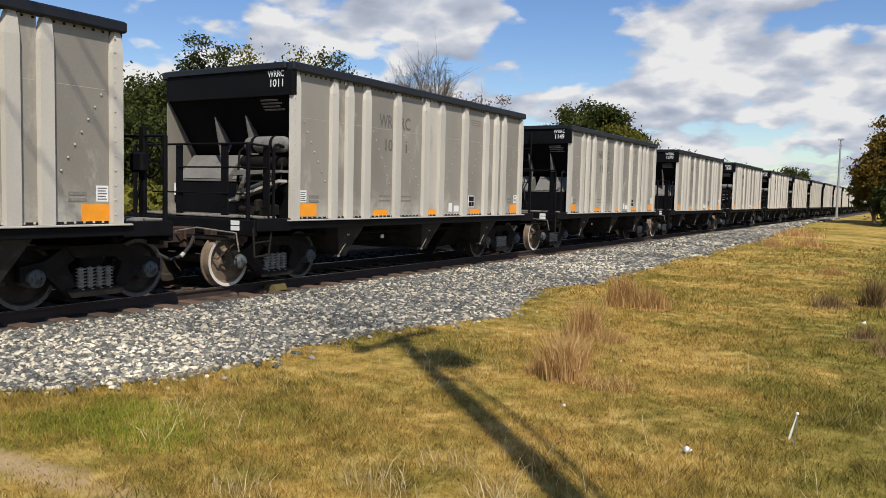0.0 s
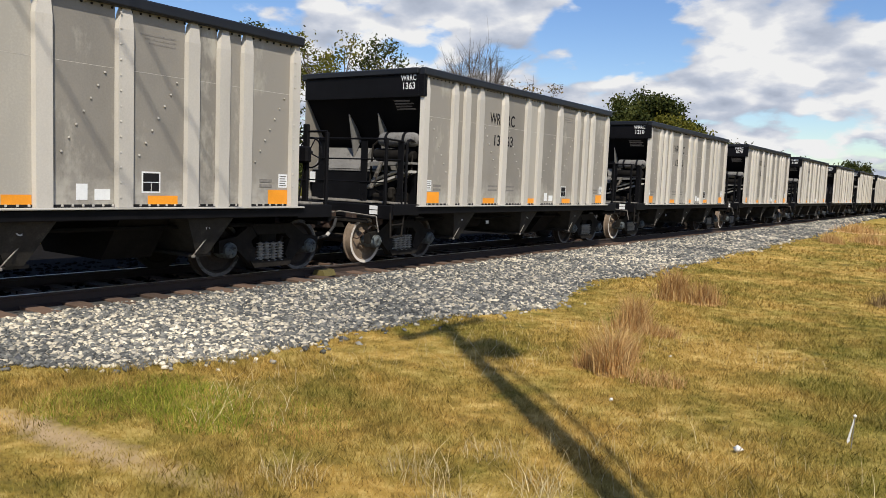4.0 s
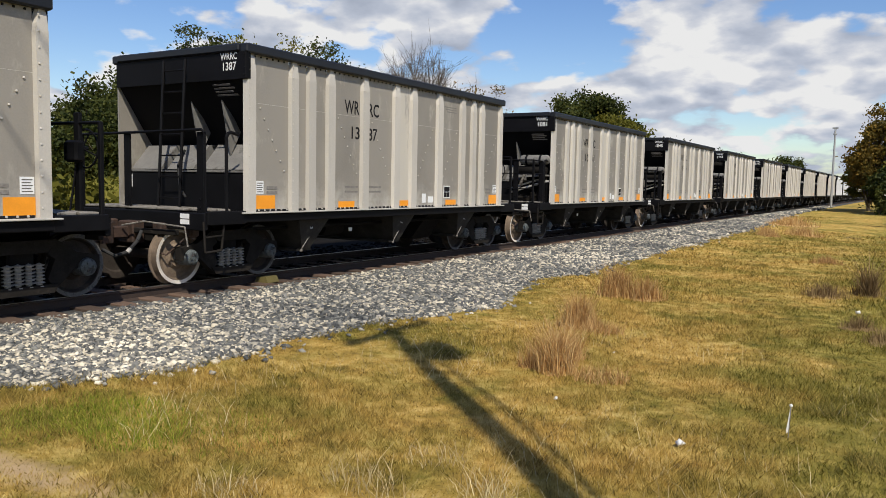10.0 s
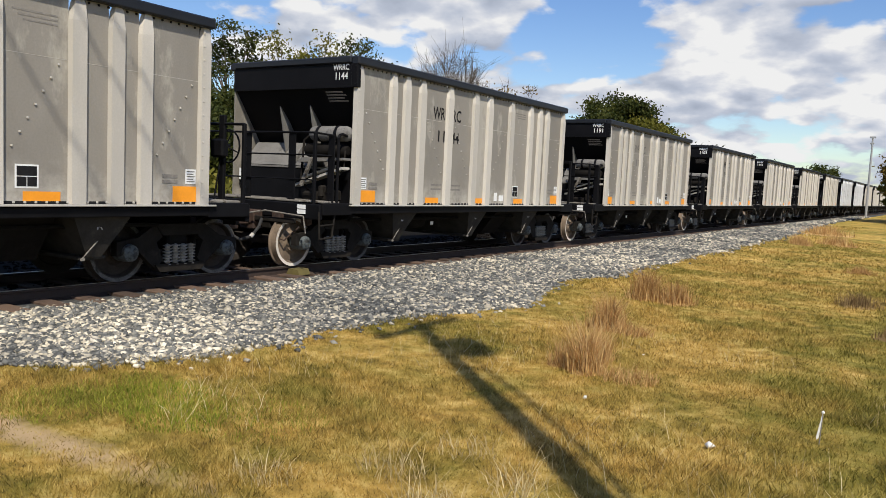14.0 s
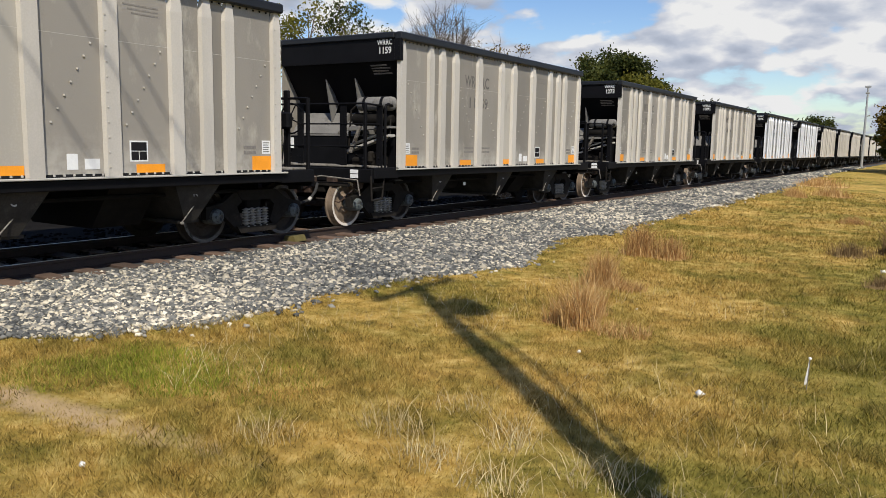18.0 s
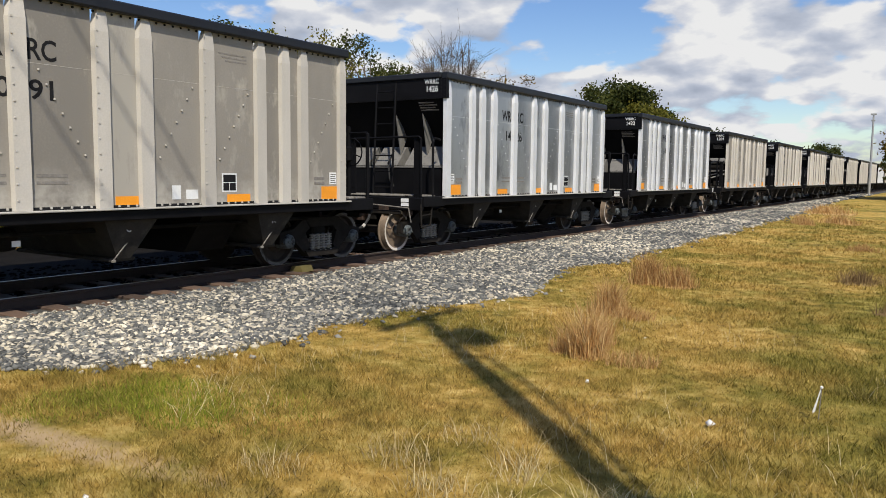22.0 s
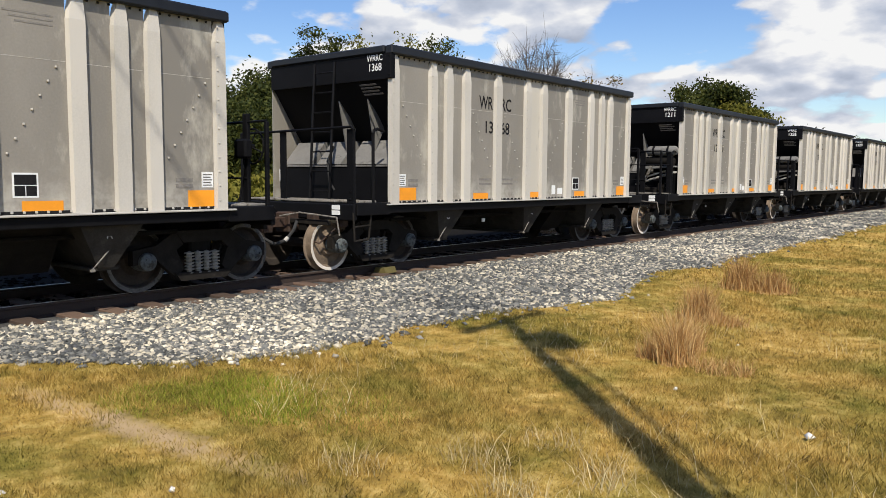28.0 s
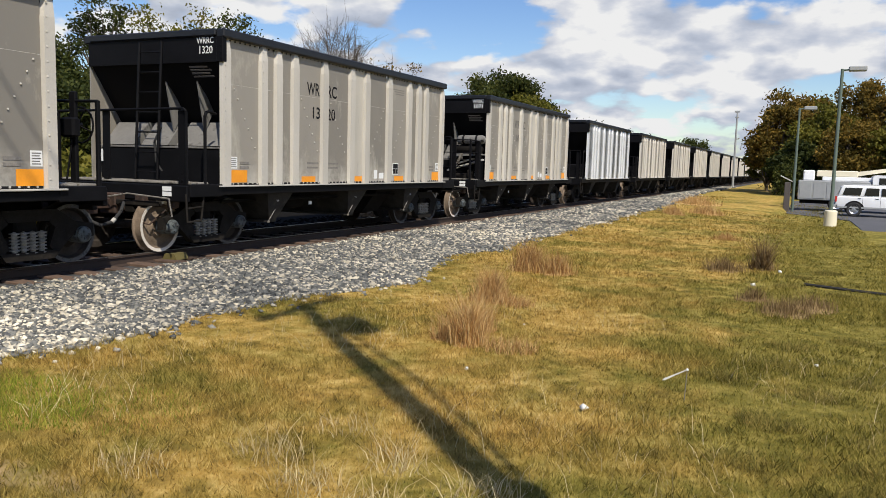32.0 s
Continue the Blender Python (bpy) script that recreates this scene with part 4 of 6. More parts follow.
        P("cylinder_cover", "cylinder_cover", lambda: Geo().prism([(0.30, 1.80), (1.46, 1.86), (1.46, 1.90), (0.50, 1.89)], "y", -0.18, 0.08), "dull", "grey dusty plate")
        P("brake_lever", "brake_lever", lambda: Geo().prism([(0.55, 1.40), (0.62, 1.38), (0.86, 1.88), (0.80, 1.90)], "y", -0.30, -0.26), "rod", "worn grey lever")
        P("brake_valve", "brake_valve", lambda: Geo().box((1.0, -0.30, 1.14), (1.26, 0.05, 1.34), 0.03).box((1.05, -0.37, 1.2), (1.15, -0.2, 1.42), 0.03).tube((1.2, -0.3, 1.3), (1.3, -0.3, 1.5), 0.03, 8).box((0.62, -0.3, 1.12), (1.05, 0.0, 1.30), 0.03), "cast", "dirty cast brake valve")
        P("valve_tag", "valve_tag", lambda: Geo().box((1.30, -0.36, 1.22), (1.36, -0.35, 1.30)), "white", "small white tag")
        P("valve_tag", "valve_tag_small", lambda: Geo().box((1.30, -0.36, 1.36), (1.35, -0.35, 1.41)), "white", "small white tag")
        P("fin", "fin", fin_geo, "dull", "grey triangular gusset", at=pose(-0.42, 0.17, 0))
        P("fin", "fin", None, "dull", "grey triangular gusset", at=pose(0.34, 0.17, 0))
        P("air_pipe", "air_pipe", lambda: Geo().path([(0.56, -0.02, 2.32), (0.42, -0.06, 2.20), (0.38, -0.08, 1.5), (0.66, -0.15, 1.3)], 0.02, 6), "cast", smooth=True)
        P("air_pipe", "air_pipe_low", lambda: Geo().path([(1.38, -0.05, 2.03), (1.42, -0.12, 1.70), (1.30, -0.30, 1.44)], 0.016, 6), "cast", smooth=True)
    if rear:
        P("brake_stand", "brake_stand", lambda: Geo().box((-1.02, -0.76, 1.06), (-0.90, -0.70, 2.42), 0.012).box((-1.10, -0.74, 1.78), (-0.82, -0.60, 2.06), 0.03).tube((-0.96, -0.70, 1.75), (-0.90, -0.62, 1.06), 0.014, 6), "black", "black hand brake stand")
        P("hand_wheel", "hand_wheel", lambda: wheel_ring(0.25, 0.014), "black", "black hand brake wheel", at=pose(-0.96, -0.84, 1.96))
    P("placard", "placard", lambda: Geo().box((-1.40, 0.075, 1.44), (-1.26, 0.095, 1.66)), "white", "small white placard")
    P("placard", "placard_low", lambda: Geo().box((1.02, -0.815, 0.925), (1.20, -0.80, 0.995)).box((1.02, -0.815, 1.01), (1.20, -0.80, 1.08)), "white", "small white placard")
    # coupler, hose and draft gear
    P("coupler", "coupler", lambda: Geo().box((-0.18, -1.0, 0.60), (0.18, -0.78, 0.94), 0.02).box((-0.08, -1.32, 0.68), (0.08, -0.95, 0.86), 0.02).prism([(-0.14, -1.32), (-0.17, -1.50), (-0.02, -1.58), (0.05, -1.48), (0.16, -1.50), (0.12, -1.29)], "z", 0.62, 0.92), "rust", "rusty knuckle coupler")
    P("draft_gear", "draft_gear", lambda: Geo().box((-0.30, -0.72, 0.60), (0.30, 0.2, 0.94), 0.03), "grime", "grimy draft gear casting")
    P("bracket", "bracket", lambda: Geo().box((-0.10, -0.06, -0.07), (0.10, 0.06, 0.07), 0.02), "rust", "rusty cast bracket", at=pose(0.62, -0.86, 0.86))
    P("bracket", "bracket", None, "rust", "rusty cast bracket", at=pose(-0.52, -0.86, 0.88))
    P("bracket", "bracket_tall", lambda: Geo().box((-0.07, -0.09, -0.09), (0.08, 0.09, 0.09), 0.03), "rust", "rusty cast bracket", at=pose(1.05, -0.62, 0.80))
    P("chain", "chain", lambda: Geo().path([(0.62, -0.90, 0.78), (0.68, -1.02, 0.52), (0.86, -0.94, 0.46), (1.02, -0.74, 0.70)], 0.013, 6), "rust", "rusty hanging chain", smooth=True)
    P("air_hose", "air_hose", lambda: Geo().path([(0.36, -0.98, 0.80), (0.42, -1.10, 0.66), (0.40, -1.25, 0.50), (0.28, -1.38, 0.44), (0.12, -1.48, 0.53)], 0.028, 8), "rubber", smooth=True)
    P("hose_band", "hose_band", lambda: Geo().tube((0.405, -1.21, 0.545), (0.395, -1.26, 0.495), 0.034, 10), "dust", "pale hose clamp")
    P("uncoupling_rod", "uncoupling_rod", lambda: Geo().path([(1.42, -1.02, 0.62), (1.36, -1.02, 0.90), (0.5, -1.04, 0.95), (0.12, -1.14, 0.88)], 0.013, 6), "rod", "worn grey uncoupling rod", smooth=True)
    P("cross_beam", "cross_beam", lambda: Geo().box((-1.1, -0.98, 0.76), (1.1, -0.90, 0.84), 0.01), "cast")


def flat_text(text, h, material, width):
    """Lettering on the car's side: reads along +y, faces +x, squeezed or spread to the width."""
    me = word(text, h, material)
    co = np.zeros(len(me.vertices) * 3)
    me.vertices.foreach_get("co", co)
    co = co.reshape(-1, 3)
    co[:, 0] -= co[:, 0].min()
    co[:, 0] *= width / max(co[:, 0].max(), 0.01)
    me.vertices.foreach_set("co", co.ravel())
    me.update()
    return me


SIDE = Matrix(((0, 0, 1, 0), (1, 0, 0, 0), (0, 1, 0, 0), (0, 0, 0, 1)))     # x,y of the lettering to y,z of the car
ENDM = Matrix(((1, 0, 0, 0), (0, 0, -1, 0), (0, 1, 0, 0), (0, 0, 0, 1)))    # to x,z on the end that faces -y


MARKS = {}


def mark_mesh(k, text, h, m, w):
    if k not in MARKS:
        MARKS[k] = flat_text(text, h, m, w)
    return MARKS[k]


def make_car(kind, bright, full):
    """One hopper car without its lettering; its space starts at the first side sheet's edge, on the rail."""
    car = new("hopper_car")
    pm, sm = ("panel_new", "post_new") if bright else ("panel", "post")
    sfx = "_new" if bright else ""
    # side sheets between the posts
    bays = list(zip(POSTS, POSTS[1:]))
    for (a0, a1), (b0, b1) in bays:
        w = round(b0 - a1 + 0.02, 2)
        pale = not bright and abs(a1 - 4.07) < 0.01
        part("side_panel", shared("side_panel%.2f%s%s" % (w, sfx, pale), lambda: Geo().box((1.472, -w / 2, Z0), (1.50, w / 2, Z1)), M["panel_pale" if pale else pm]), None, car, "sun-bleached paler side sheet" if pale else "", at=pose(0, (a1 + b0) / 2, 0))
    for a, b in POSTS:
        w = round(b - a, 2)
        part("side_post", shared("side_post%.2f%s" % (w, sfx), lambda: post_geo(w), M[sm]), None, car, at=pose(0, (a + b) / 2, 0))
    part("far_side", shared("far_side" + sfx, lambda: Geo().box((-1.50, Y0, Z0), (-1.472, Y1, Z1)), M[pm]), None, car)
    part("sheet_seam", shared("seam" + sfx, lambda: Geo().box((1.498, Y0 + 0.2, 2.775), (1.502, Y1 - 0.1, 2.780)), M[sm]), None, car)
    part("top_rim", shared("top_rim", lambda: Geo().box((1.44, Y0 - 0.03, Z1 - 0.04), (1.60, Y1 + 0.03, Z1 + 0.10), 0.02).box((-1.60, Y0 - 0.03, Z1 - 0.04), (-1.44, Y1 + 0.03, Z1 + 0.10), 0.02).box((-1.44, Y0 - 0.06, Z1 - 0.02), (1.44, Y0 + 0.08, Z1 + 0.10), 0.02).box((-1.44, Y1 - 0.08, Z1 - 0.02), (1.44, Y1 + 0.06, Z1 + 0.10), 0.02), M["rim"]), None, car, "blue-black top rim")
    part("end_sheet", shared("end_sheet", lambda: Geo().box((-1.49, Y0 - 0.02, 3.12), (1.49, Y0 + 0.02, Z1)), M["black"]), None, car, "black end sheet")
    part("end_sheet", shared("end_sheet_rear", lambda: Geo().box((-1.49, Y1 - 0.02, 3.12), (1.49, Y1 + 0.02, Z1)), M["black"]), None, car, "black end sheet")
    part("corner_plate", shared("corner_plate", corner_plate_geo, M["black"]), None, car, "black corner plate with bolt heads")
    part("slope_sheet", shared("slope_sheet", slope_geo, M["black"]), None, car, "black slope sheet")
    part("slope_sheet", shared("slope_sheet", slope_geo, M["black"]), None, car, "black slope sheet", at=pose(0, 2 * MID, 0, 0, 0, 180))
    part("side_sill", shared("side_sill", lambda: Geo().box((1.36, Y0 - 0.1, 0.94), (1.545, Y1 + 0.1, 1.07), 0.012).box((-1.545, Y0 - 0.1, 0.94), (-1.36, Y1 + 0.1, 1.07), 0.012), M["black"]), None, car, "black side sill")
    # the lip's pale colour stands in for a highlight along the sill
    part("sill_lip", shared("sill_lip", lambda: Geo().box((1.42, Y0 - 0.1, 1.074), (1.60, Y1 + 0.1, 1.098), 0.006), M["dust"]), None, car, "sill lip with a painted pale highlight")
    part("centre_sill", shared("centre_sill", lambda: Geo().box((-0.32, Y0 - 0.6, 0.895), (0.32, Y1 + 0.6, 1.06), 0.02).box((-1.3, 1.35, 0.98), (1.3, 7.0, 1.08), 0.01), M["grime"]), None, car)
    for y, ln in ((5.75, 0.75),):
        part("hopper_body", shared("hopper_body%.2f" % ln, lambda: Geo().prism([(-1.2, 0.98), (1.2, 0.98), (0.72, 0.36), (-0.72, 0.36)], "y", 0, ln), M["grime"]), None, car, "grimy black hopper body", at=pose(0, y, 0))
    for y, letter in ((1.63, "B"), (4.38, "C"), (6.95, "A")):
        ch = part("chute", shared("chute", chute_geo, M["chute"]), None, car, "grimy black discharge chute", at=pose(0, y, 0))
        if full:
            part("reach_rod", shared("reach_rod", reach_rod_geo, M["rod"]), None, ch, "worn grey steel door rod", at=pose(1.33, 0, 0.42))
            part("letter", mark_mesh("chute" + letter, letter, 0.11, M["dust"], 0.075), None, ch, at=pose(1.415, -0.06, 0.78, 0, -20, 0) @ SIDE)
    if full:
        part("cross_pipe", shared("cross_pipe", lambda: Geo().tube((1.1, 0.4, 0.80), (1.1, 8.0, 0.80), 0.03, 6), M["grime"]), None, car)
        part("brake_cylinder", shared("brake_cylinder", lambda: Geo().lathe([(0, -0.3), (0.14, -0.28), (0.15, -0.2), (0.15, 0.2), (0.14, 0.28), (0, 0.3)], 16, "y"), M["grime"], True), None, car, at=pose(0.7, 2.95, 0.72))
        part("tag_plate", shared("tag_plate", lambda: Geo().box((1.05, -0.05, 0.66), (1.06, 0.05, 0.73)), M["white"]), None, car, at=pose(0.06, 3.06, 0))
        tagged(part("sheet_bolts", shared("sheet_bolts" + sfx, panel_rivets, M[sm]), None, car), kind="stuff")
        tagged(part("post_bolts", shared("post_bolts" + sfx, post_rivets, M[sm]), None, car), kind="stuff")
        part("sill_band", shared("sill_band", lambda: Geo().box((1.496, Y0 + 0.2, 1.098), (1.506, Y1 - 0.2, 1.135), 0.002), M["ink"]), None, car, "black bolted band along the sheets' foot")
        tagged(part("sill_bolts", shared("sill_bolts", lambda: rivet_strip(64, 0.18, 8.28, 1.50, 1.122), M["dust"]), None, car), kind="stuff")
        tagged(part("rim_bolts", shared("rim_bolts", lambda: rivet_strip(64, 0.1, 8.3, 1.50, 3.485), M["ink"]), None, car), kind="stuff")
        # reflectors and stencils
        for y0, y1, z0, z1 in ((0.16, 0.61, 1.145, 1.355), (2.22, 2.68, 1.135, 1.245), (4.12, 4.45, 1.135, 1.245), (5.92, 6.36, 1.135, 1.245), (7.93, 8.31, 1.135, 1.345)):
            w, h = round(y1 - y0, 2), round(z1 - z0, 3)
            part("reflector", shared("reflector%.2f%.3f" % (w, h), lambda: Geo().box((1.498, 0, 0), (1.505, w, h)), M["orange"]), None, car, "orange reflective strip", at=pose(0, y0, z0))
        def stencil_plate():
            return Geo().box((1.498, 0, 0), (1.504, 0.17, 0.20))
        def lines():
            g = Geo()
            for k in range(5):
                g.box((1.504, 0.02, 0.025 + k * 0.034), (1.506, 0.15 - 0.02 * (k % 2), 0.038 + k * 0.034))
            return g
        for y, z in ((0.18, 1.38), (8.13, 1.38)):
            pl = part("notice", shared("notice", stencil_plate, M["white"]), None, car, "white printed notice", at=pose(0, y, z))
            part("print", shared("print", lines, M["ink_faded"]), None, pl)
        for y, w, h in ((4.97, 0.14, 0.19), (5.20, 0.20, 0.13)):
            part("notice", shared("notice%.2f" % w, lambda: Geo().box((1.498, 0, 0), (1.504, w, h)), M["white"]), None, car, "white printed notice", at=pose(0, y, 1.19))
        for y in (0.42, 7.76):
            part("data_plate", shared("data_plate", lambda: Geo().box((1.498, 0, 0), (1.506, 0.24, 0.045)).box((1.498, 0, 0.075), (1.506, 0.24, 0.12)), M["ink_faint"]), None, car, "faded stencilled lines", at=pose(0, y, 1.38))
        def frame_mark():
            g = Geo().box((1.498, 0, 0), (1.503, 0.27, 0.27))
            return g
        cs = part("inspection_stencil", shared("inspection_stencil", frame_mark, M["white"]), None, car, "white-framed black inspection stencil", at=pose(0, 5.83, 1.28))
        part("stencil_field", shared("stencil_field", lambda: Geo().box((1.503, 0.02, 0.02), (1.505, 0.13, 0.13)).box((1.503, 0.14, 0.02), (1.505, 0.25, 0.13)).box((1.503, 0.02, 0.14), (1.505, 0.25, 0.25)), M["ink"]), None, cs)
        def faded_block():
            g = Geo()
            for k in range(2):
                g.box((1.5, 0.0, k * 0.085), (1.503, 0.38, k * 0.085 + 0.035))
            return g
        def fine_lines():
            g = Geo()
            for k in range(3):
                g.box((1.5, 0.06 * k, -k * 0.05), (1.503, 0.52, 0.02 - k * 0.05))
            return g
        tagged(part("fine_stencil", shared("fine_stencil", fine_lines, M["ink_faint"]), None, car, "small faded stencilled lines", at=pose(0, 5.80, 3.24)), kind="stuff")
        part("capacity_stencil", shared("capacity_stencil", faded_block, M["ink_faint"]), None, car, "faded stencilled lines", at=pose(0, 2.40, 1.40))
        part("capacity_stencil", shared("capacity_stencil", faded_block, M["ink_faint"]), None, car, "faded stencilled lines", at=pose(0, 3.12, 1.40))
        def end_lines():
            g = Geo()
            for k in range(4):
                g.box((0, -0.004, k * 0.06), (0.44 - 0.06 * (k % 2), 0, k * 0.06 + 0.028))
            return g
        tagged(part("end_stencil", shared("end_stencil", end_lines, M["ink_faded"]), None, car, "small faded white lines", at=pose(0.92, -0.03, 2.88, 37.1, 0, 0)), kind="stuff")
    other = "brake" if kind == "ladder" else "ladder"
    end_fittings(car, kind, False, full)
    end_fittings(car, other, True, full)
    for y in (0.11, 2 * MID - 0.02):
        truck(car, y, full)
        for d in (-0.83, 0.83):
            wheelset(car, y + d, full, y < MID and d < 0)
    return car


def letter_car(car, number, bright, faded):
    """Owner's marks and running number on the side, split by the post, and on the end sheet."""
    ink = M["ink_faded"] if faded else M["ink"]
    key = "f" if faded else "k"
    mk = mark_mesh
    part("lettering", mk("WR" + key, "WR", 0.235, ink, 0.43), None, car, at=pose(1.503, 2.37, 2.82) @ SIDE)
    part("lettering", mk("RC" + key, "RC", 0.235, ink, 0.34), None, car, at=pose(1.503, 3.07, 2.82) @ SIDE)
    part("lettering", mk("end", "WRRC", 0.10, M["white_ink"], 0.36), None, car, at=pose(1.02, Y0 - 0.024, 3.42) @ ENDM)
    if number:
        a, b = number[:2], number[2:]
        part("number", mk(a + key, a, 0.22, ink, 0.24), None, car, at=pose(1.503, 2.575, 2.375) @ SIDE)
        part("number", mk(b + key, b, 0.22, ink, 0.29), None, car, at=pose(1.503, 3.07, 2.375) @ SIDE)
        part("number", mk("e" + number, number, 0.12, M["white_ink"], 0.28), None, car, at=pose(1.08, Y0 - 0.024, 3.26) @ ENDM)


# number, front end, bright aluminium, faded letters; in the order in which they pass
CARS = [("1130", "brake", 0, 1), ("1011", "brake", 0, 1), ("1149", "ladder", 0, 1), ("1270", "ladder", 0, 1), ("1363", "brake", 0, 0), ("1210", "brake", 0, 0), ("1070", "brake", 0, 0), ("1169", "brake", 0, 0),
        ("1387", "ladder", 0, 0), ("1081", "brake", 0, 0), ("1045", "brake", 0, 0), ("1144", "brake", 0, 0), ("1191", "brake", 0, 1), ("1103", "brake", 0, 0), ("1159", "brake", 0, 1), ("1273", "brake", 0, 1),
        ("1091", "ladder", 0, 0), ("1426", "ladder", 1, 0), ("1432", "ladder", 1, 0), ("1201", "brake", 0, 1), ("1033", "ladder", 0, 0), ("1368", "ladder", 0, 0), ("1211", "brake", 0, 0), ("1358", "brake", 0, 0), ("1320", "ladder", 0, 0), ("1071", "brake", 0, 1)]
TRAIN = []


def build_train():
    stock = {}
    n_all = 46
    for i in range(n_all):
        near = i < len(CARS)
        number, kind, bright, faded = CARS[i] if near else ("", ("ladder", "brake")[i % 2], 1 if i in (26,) else 0, 1)
        k = (kind, bright, near)
        if k not in stock:
            stock[k] = make_car(*k)
            stock[k].location = (TC, 0, RAIL)
        m = pose(TC, FRONT0 + (i - 1) * CAR_PITCH, RAIL)
        car = copy_thing(stock[k], m)
        tagged(car, ("bright bare-aluminium hopper car with black ends on rails" if bright else "dusty beige aluminium hopper car with black ends on rails"), "hopper car", "cars of the train")
        if near:
            letter_car(car, number, bright, faded)
        TRAIN.append((i - 1, car, near))
    for k, car in stock.items():
        for o in list(car.children_recursive):
            bpy.data.objects.remove(o)
        bpy.data.objects.remove(car)


build_train()


# ---- ballast stones ----
CUBE_V = np.array([(-1, -1, -1), (1, -1, -1), (1, 1, -1), (-1, 1, -1), (-1, -1, 1), (1, -1, 1), (1, 1, 1), (-1, 1, 1)], float)
CUBE_F = np.array([(0, 3, 2, 1), (4, 5, 6, 7), (0, 1, 5, 4), (1, 2, 6, 5), (2, 3, 7, 6), (3, 0, 4, 7)])


def turned(v, rng):
    """Each piece's points turned at random."""
    n = len(v)
    q = rng.normal(size=(n, 4))
    q /= np.linalg.norm(q, axis=1)[:, None]
    a, b, c, d = q.T
    r = np.stack([1 - 2 * (c * c + d * d), 2 * (b * c - a * d), 2 * (b * d + a * c), 2 * (b * c + a * d), 1 - 2 * (b * b + d * d), 2 * (c * d - a * b), 2 * (b * d - a * c), 2 * (c * d + a * b), 1 - 2 * (b * b + c * c)], 1).reshape(n, 3, 3)
    return np.einsum("nij,nkj->nki", r, v)


def stone_shapes(n, size, rng):
    v = np.repeat(CUBE_V[None], n, 0) + rng.normal(scale=0.28, size=(n, 8, 3))
    v *= rng.uniform(0.55, 1.25, size=(n, 1, 3)) * (size * rng.uniform(0.6, 1.25, size=n))[:, None, None] * 0.5
    v = turned(v, rng)
    v[:, :, 2] *= 0.75
    return v


def build_stones():
    rng = np.random.default_rng(3)
    V = []
    bands = [(1.2, 8, 900, 0.047), (8, 15, 680, 0.052), (15, 28, 380, 0.065), (28, 55, 150, 0.09), (55, 100, 50, 0.14)]
    for y0, y1, dens, size in bands:
        n = int((y1 - y0) * 4.2 * dens)
        y = rng.uniform(y0, y1, n)
        e = np.array([edge_x(v) for v in y])
        x = e + 0.05 - np.abs(rng.uniform(0, 1, n)) * (e + 9.12)
        x = np.where(rng.uniform(0, 1, n) < 0.012, e + rng.exponential(0.10, n), x)
        z = np.array([ballast_height(a, b) for a, b in zip(x, y)]) + rng.uniform(-0.2, 0.35, n) * size
        V.append(stone_shapes(n, size, rng) + np.stack([x, y, z], 1)[:, None, :])
    # between the rails and beyond, sparser; the train's shade is in their near-black colour
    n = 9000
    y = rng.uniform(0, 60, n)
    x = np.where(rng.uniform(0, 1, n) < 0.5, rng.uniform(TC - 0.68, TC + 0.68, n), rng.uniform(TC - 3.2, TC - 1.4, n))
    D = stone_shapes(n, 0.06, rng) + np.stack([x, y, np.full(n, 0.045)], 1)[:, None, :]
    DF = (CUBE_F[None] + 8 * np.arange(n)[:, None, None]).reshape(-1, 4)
    dark = new("shaded_stones", array_mesh("shaded_stones", D.reshape(-1, 3), DF, M["stones_dark"]))
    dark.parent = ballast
    tagged(dark, "stones between the rails, darkened as the train's shade", kind="stuff")
    V = np.concatenate(V)
    F = (CUBE_F[None] + 8 * np.arange(len(V))[:, None, None]).reshape(-1, 4)
    ob = new("loose_stones", array_mesh("loose_stones", V.reshape(-1, 3), F, M["stones"]))
    ob.parent = ballast
    tagged(ob, "crushed grey and buff ballast stones", kind="stuff")
    # larger single stones on the shoulder
    shapes = []
    for k in range(8):
        v = stone_shapes(1, 0.062, rng)[0]
        shapes.append(array_mesh("stone", v, CUBE_F, M["stone_piece"]))
    for i in range(290):
        y = rng.uniform(2.6, 13.5)
        e = edge_x(y)
        x = e - rng.uniform(0.0, 1.0) ** 0.8 * (e + 9.1)
        part("stone", shapes[i % 8], None, ballast, at=pose(x, y, ballast_height(x, y) + 0.018, rng.uniform(0, 40), rng.uniform(0, 40), rng.uniform(0, 360)))


build_stones()


# ---- turf blades ----
def blades(points, height, width, lean, rng, joints=1):
    """Tapering blades: one triangle, or a bent strip of two pieces."""
    n = len(points)
    a = rng.uniform(0, 2 * np.pi, n)
    side = np.stack([np.cos(a), np.sin(a), np.zeros(n)], 1) * width[:, None] * 0.5
    b = rng.uniform(0, 2 * np.pi, n)
    out = np.stack([np.cos(b), np.sin(b), np.zeros(n)], 1) * (height * lean)[:, None]
    up = np.stack([np.zeros(n), np.zeros(n), height], 1)
    if joints == 1:
        v = np.stack([points - side, points + side, points + out + up], 1)
        return v.reshape(-1, 3), np.arange(3 * n).reshape(-1, 3)
    mid = points + out * 0.35 + up * 0.6
    v = np.stack([points - side, points + side, mid + side * 0.6, mid - side * 0.6, points + out + up + side * 0.08, points + out + up - side * 0.08], 1)
    base = 6 * np.arange(n)[:, None]
    f = np.concatenate([base + np.array([0, 1, 2, 3]), base + np.array([3, 2, 4, 5])], 1).reshape(-1, 4)
    return v.reshape(-1, 3), f


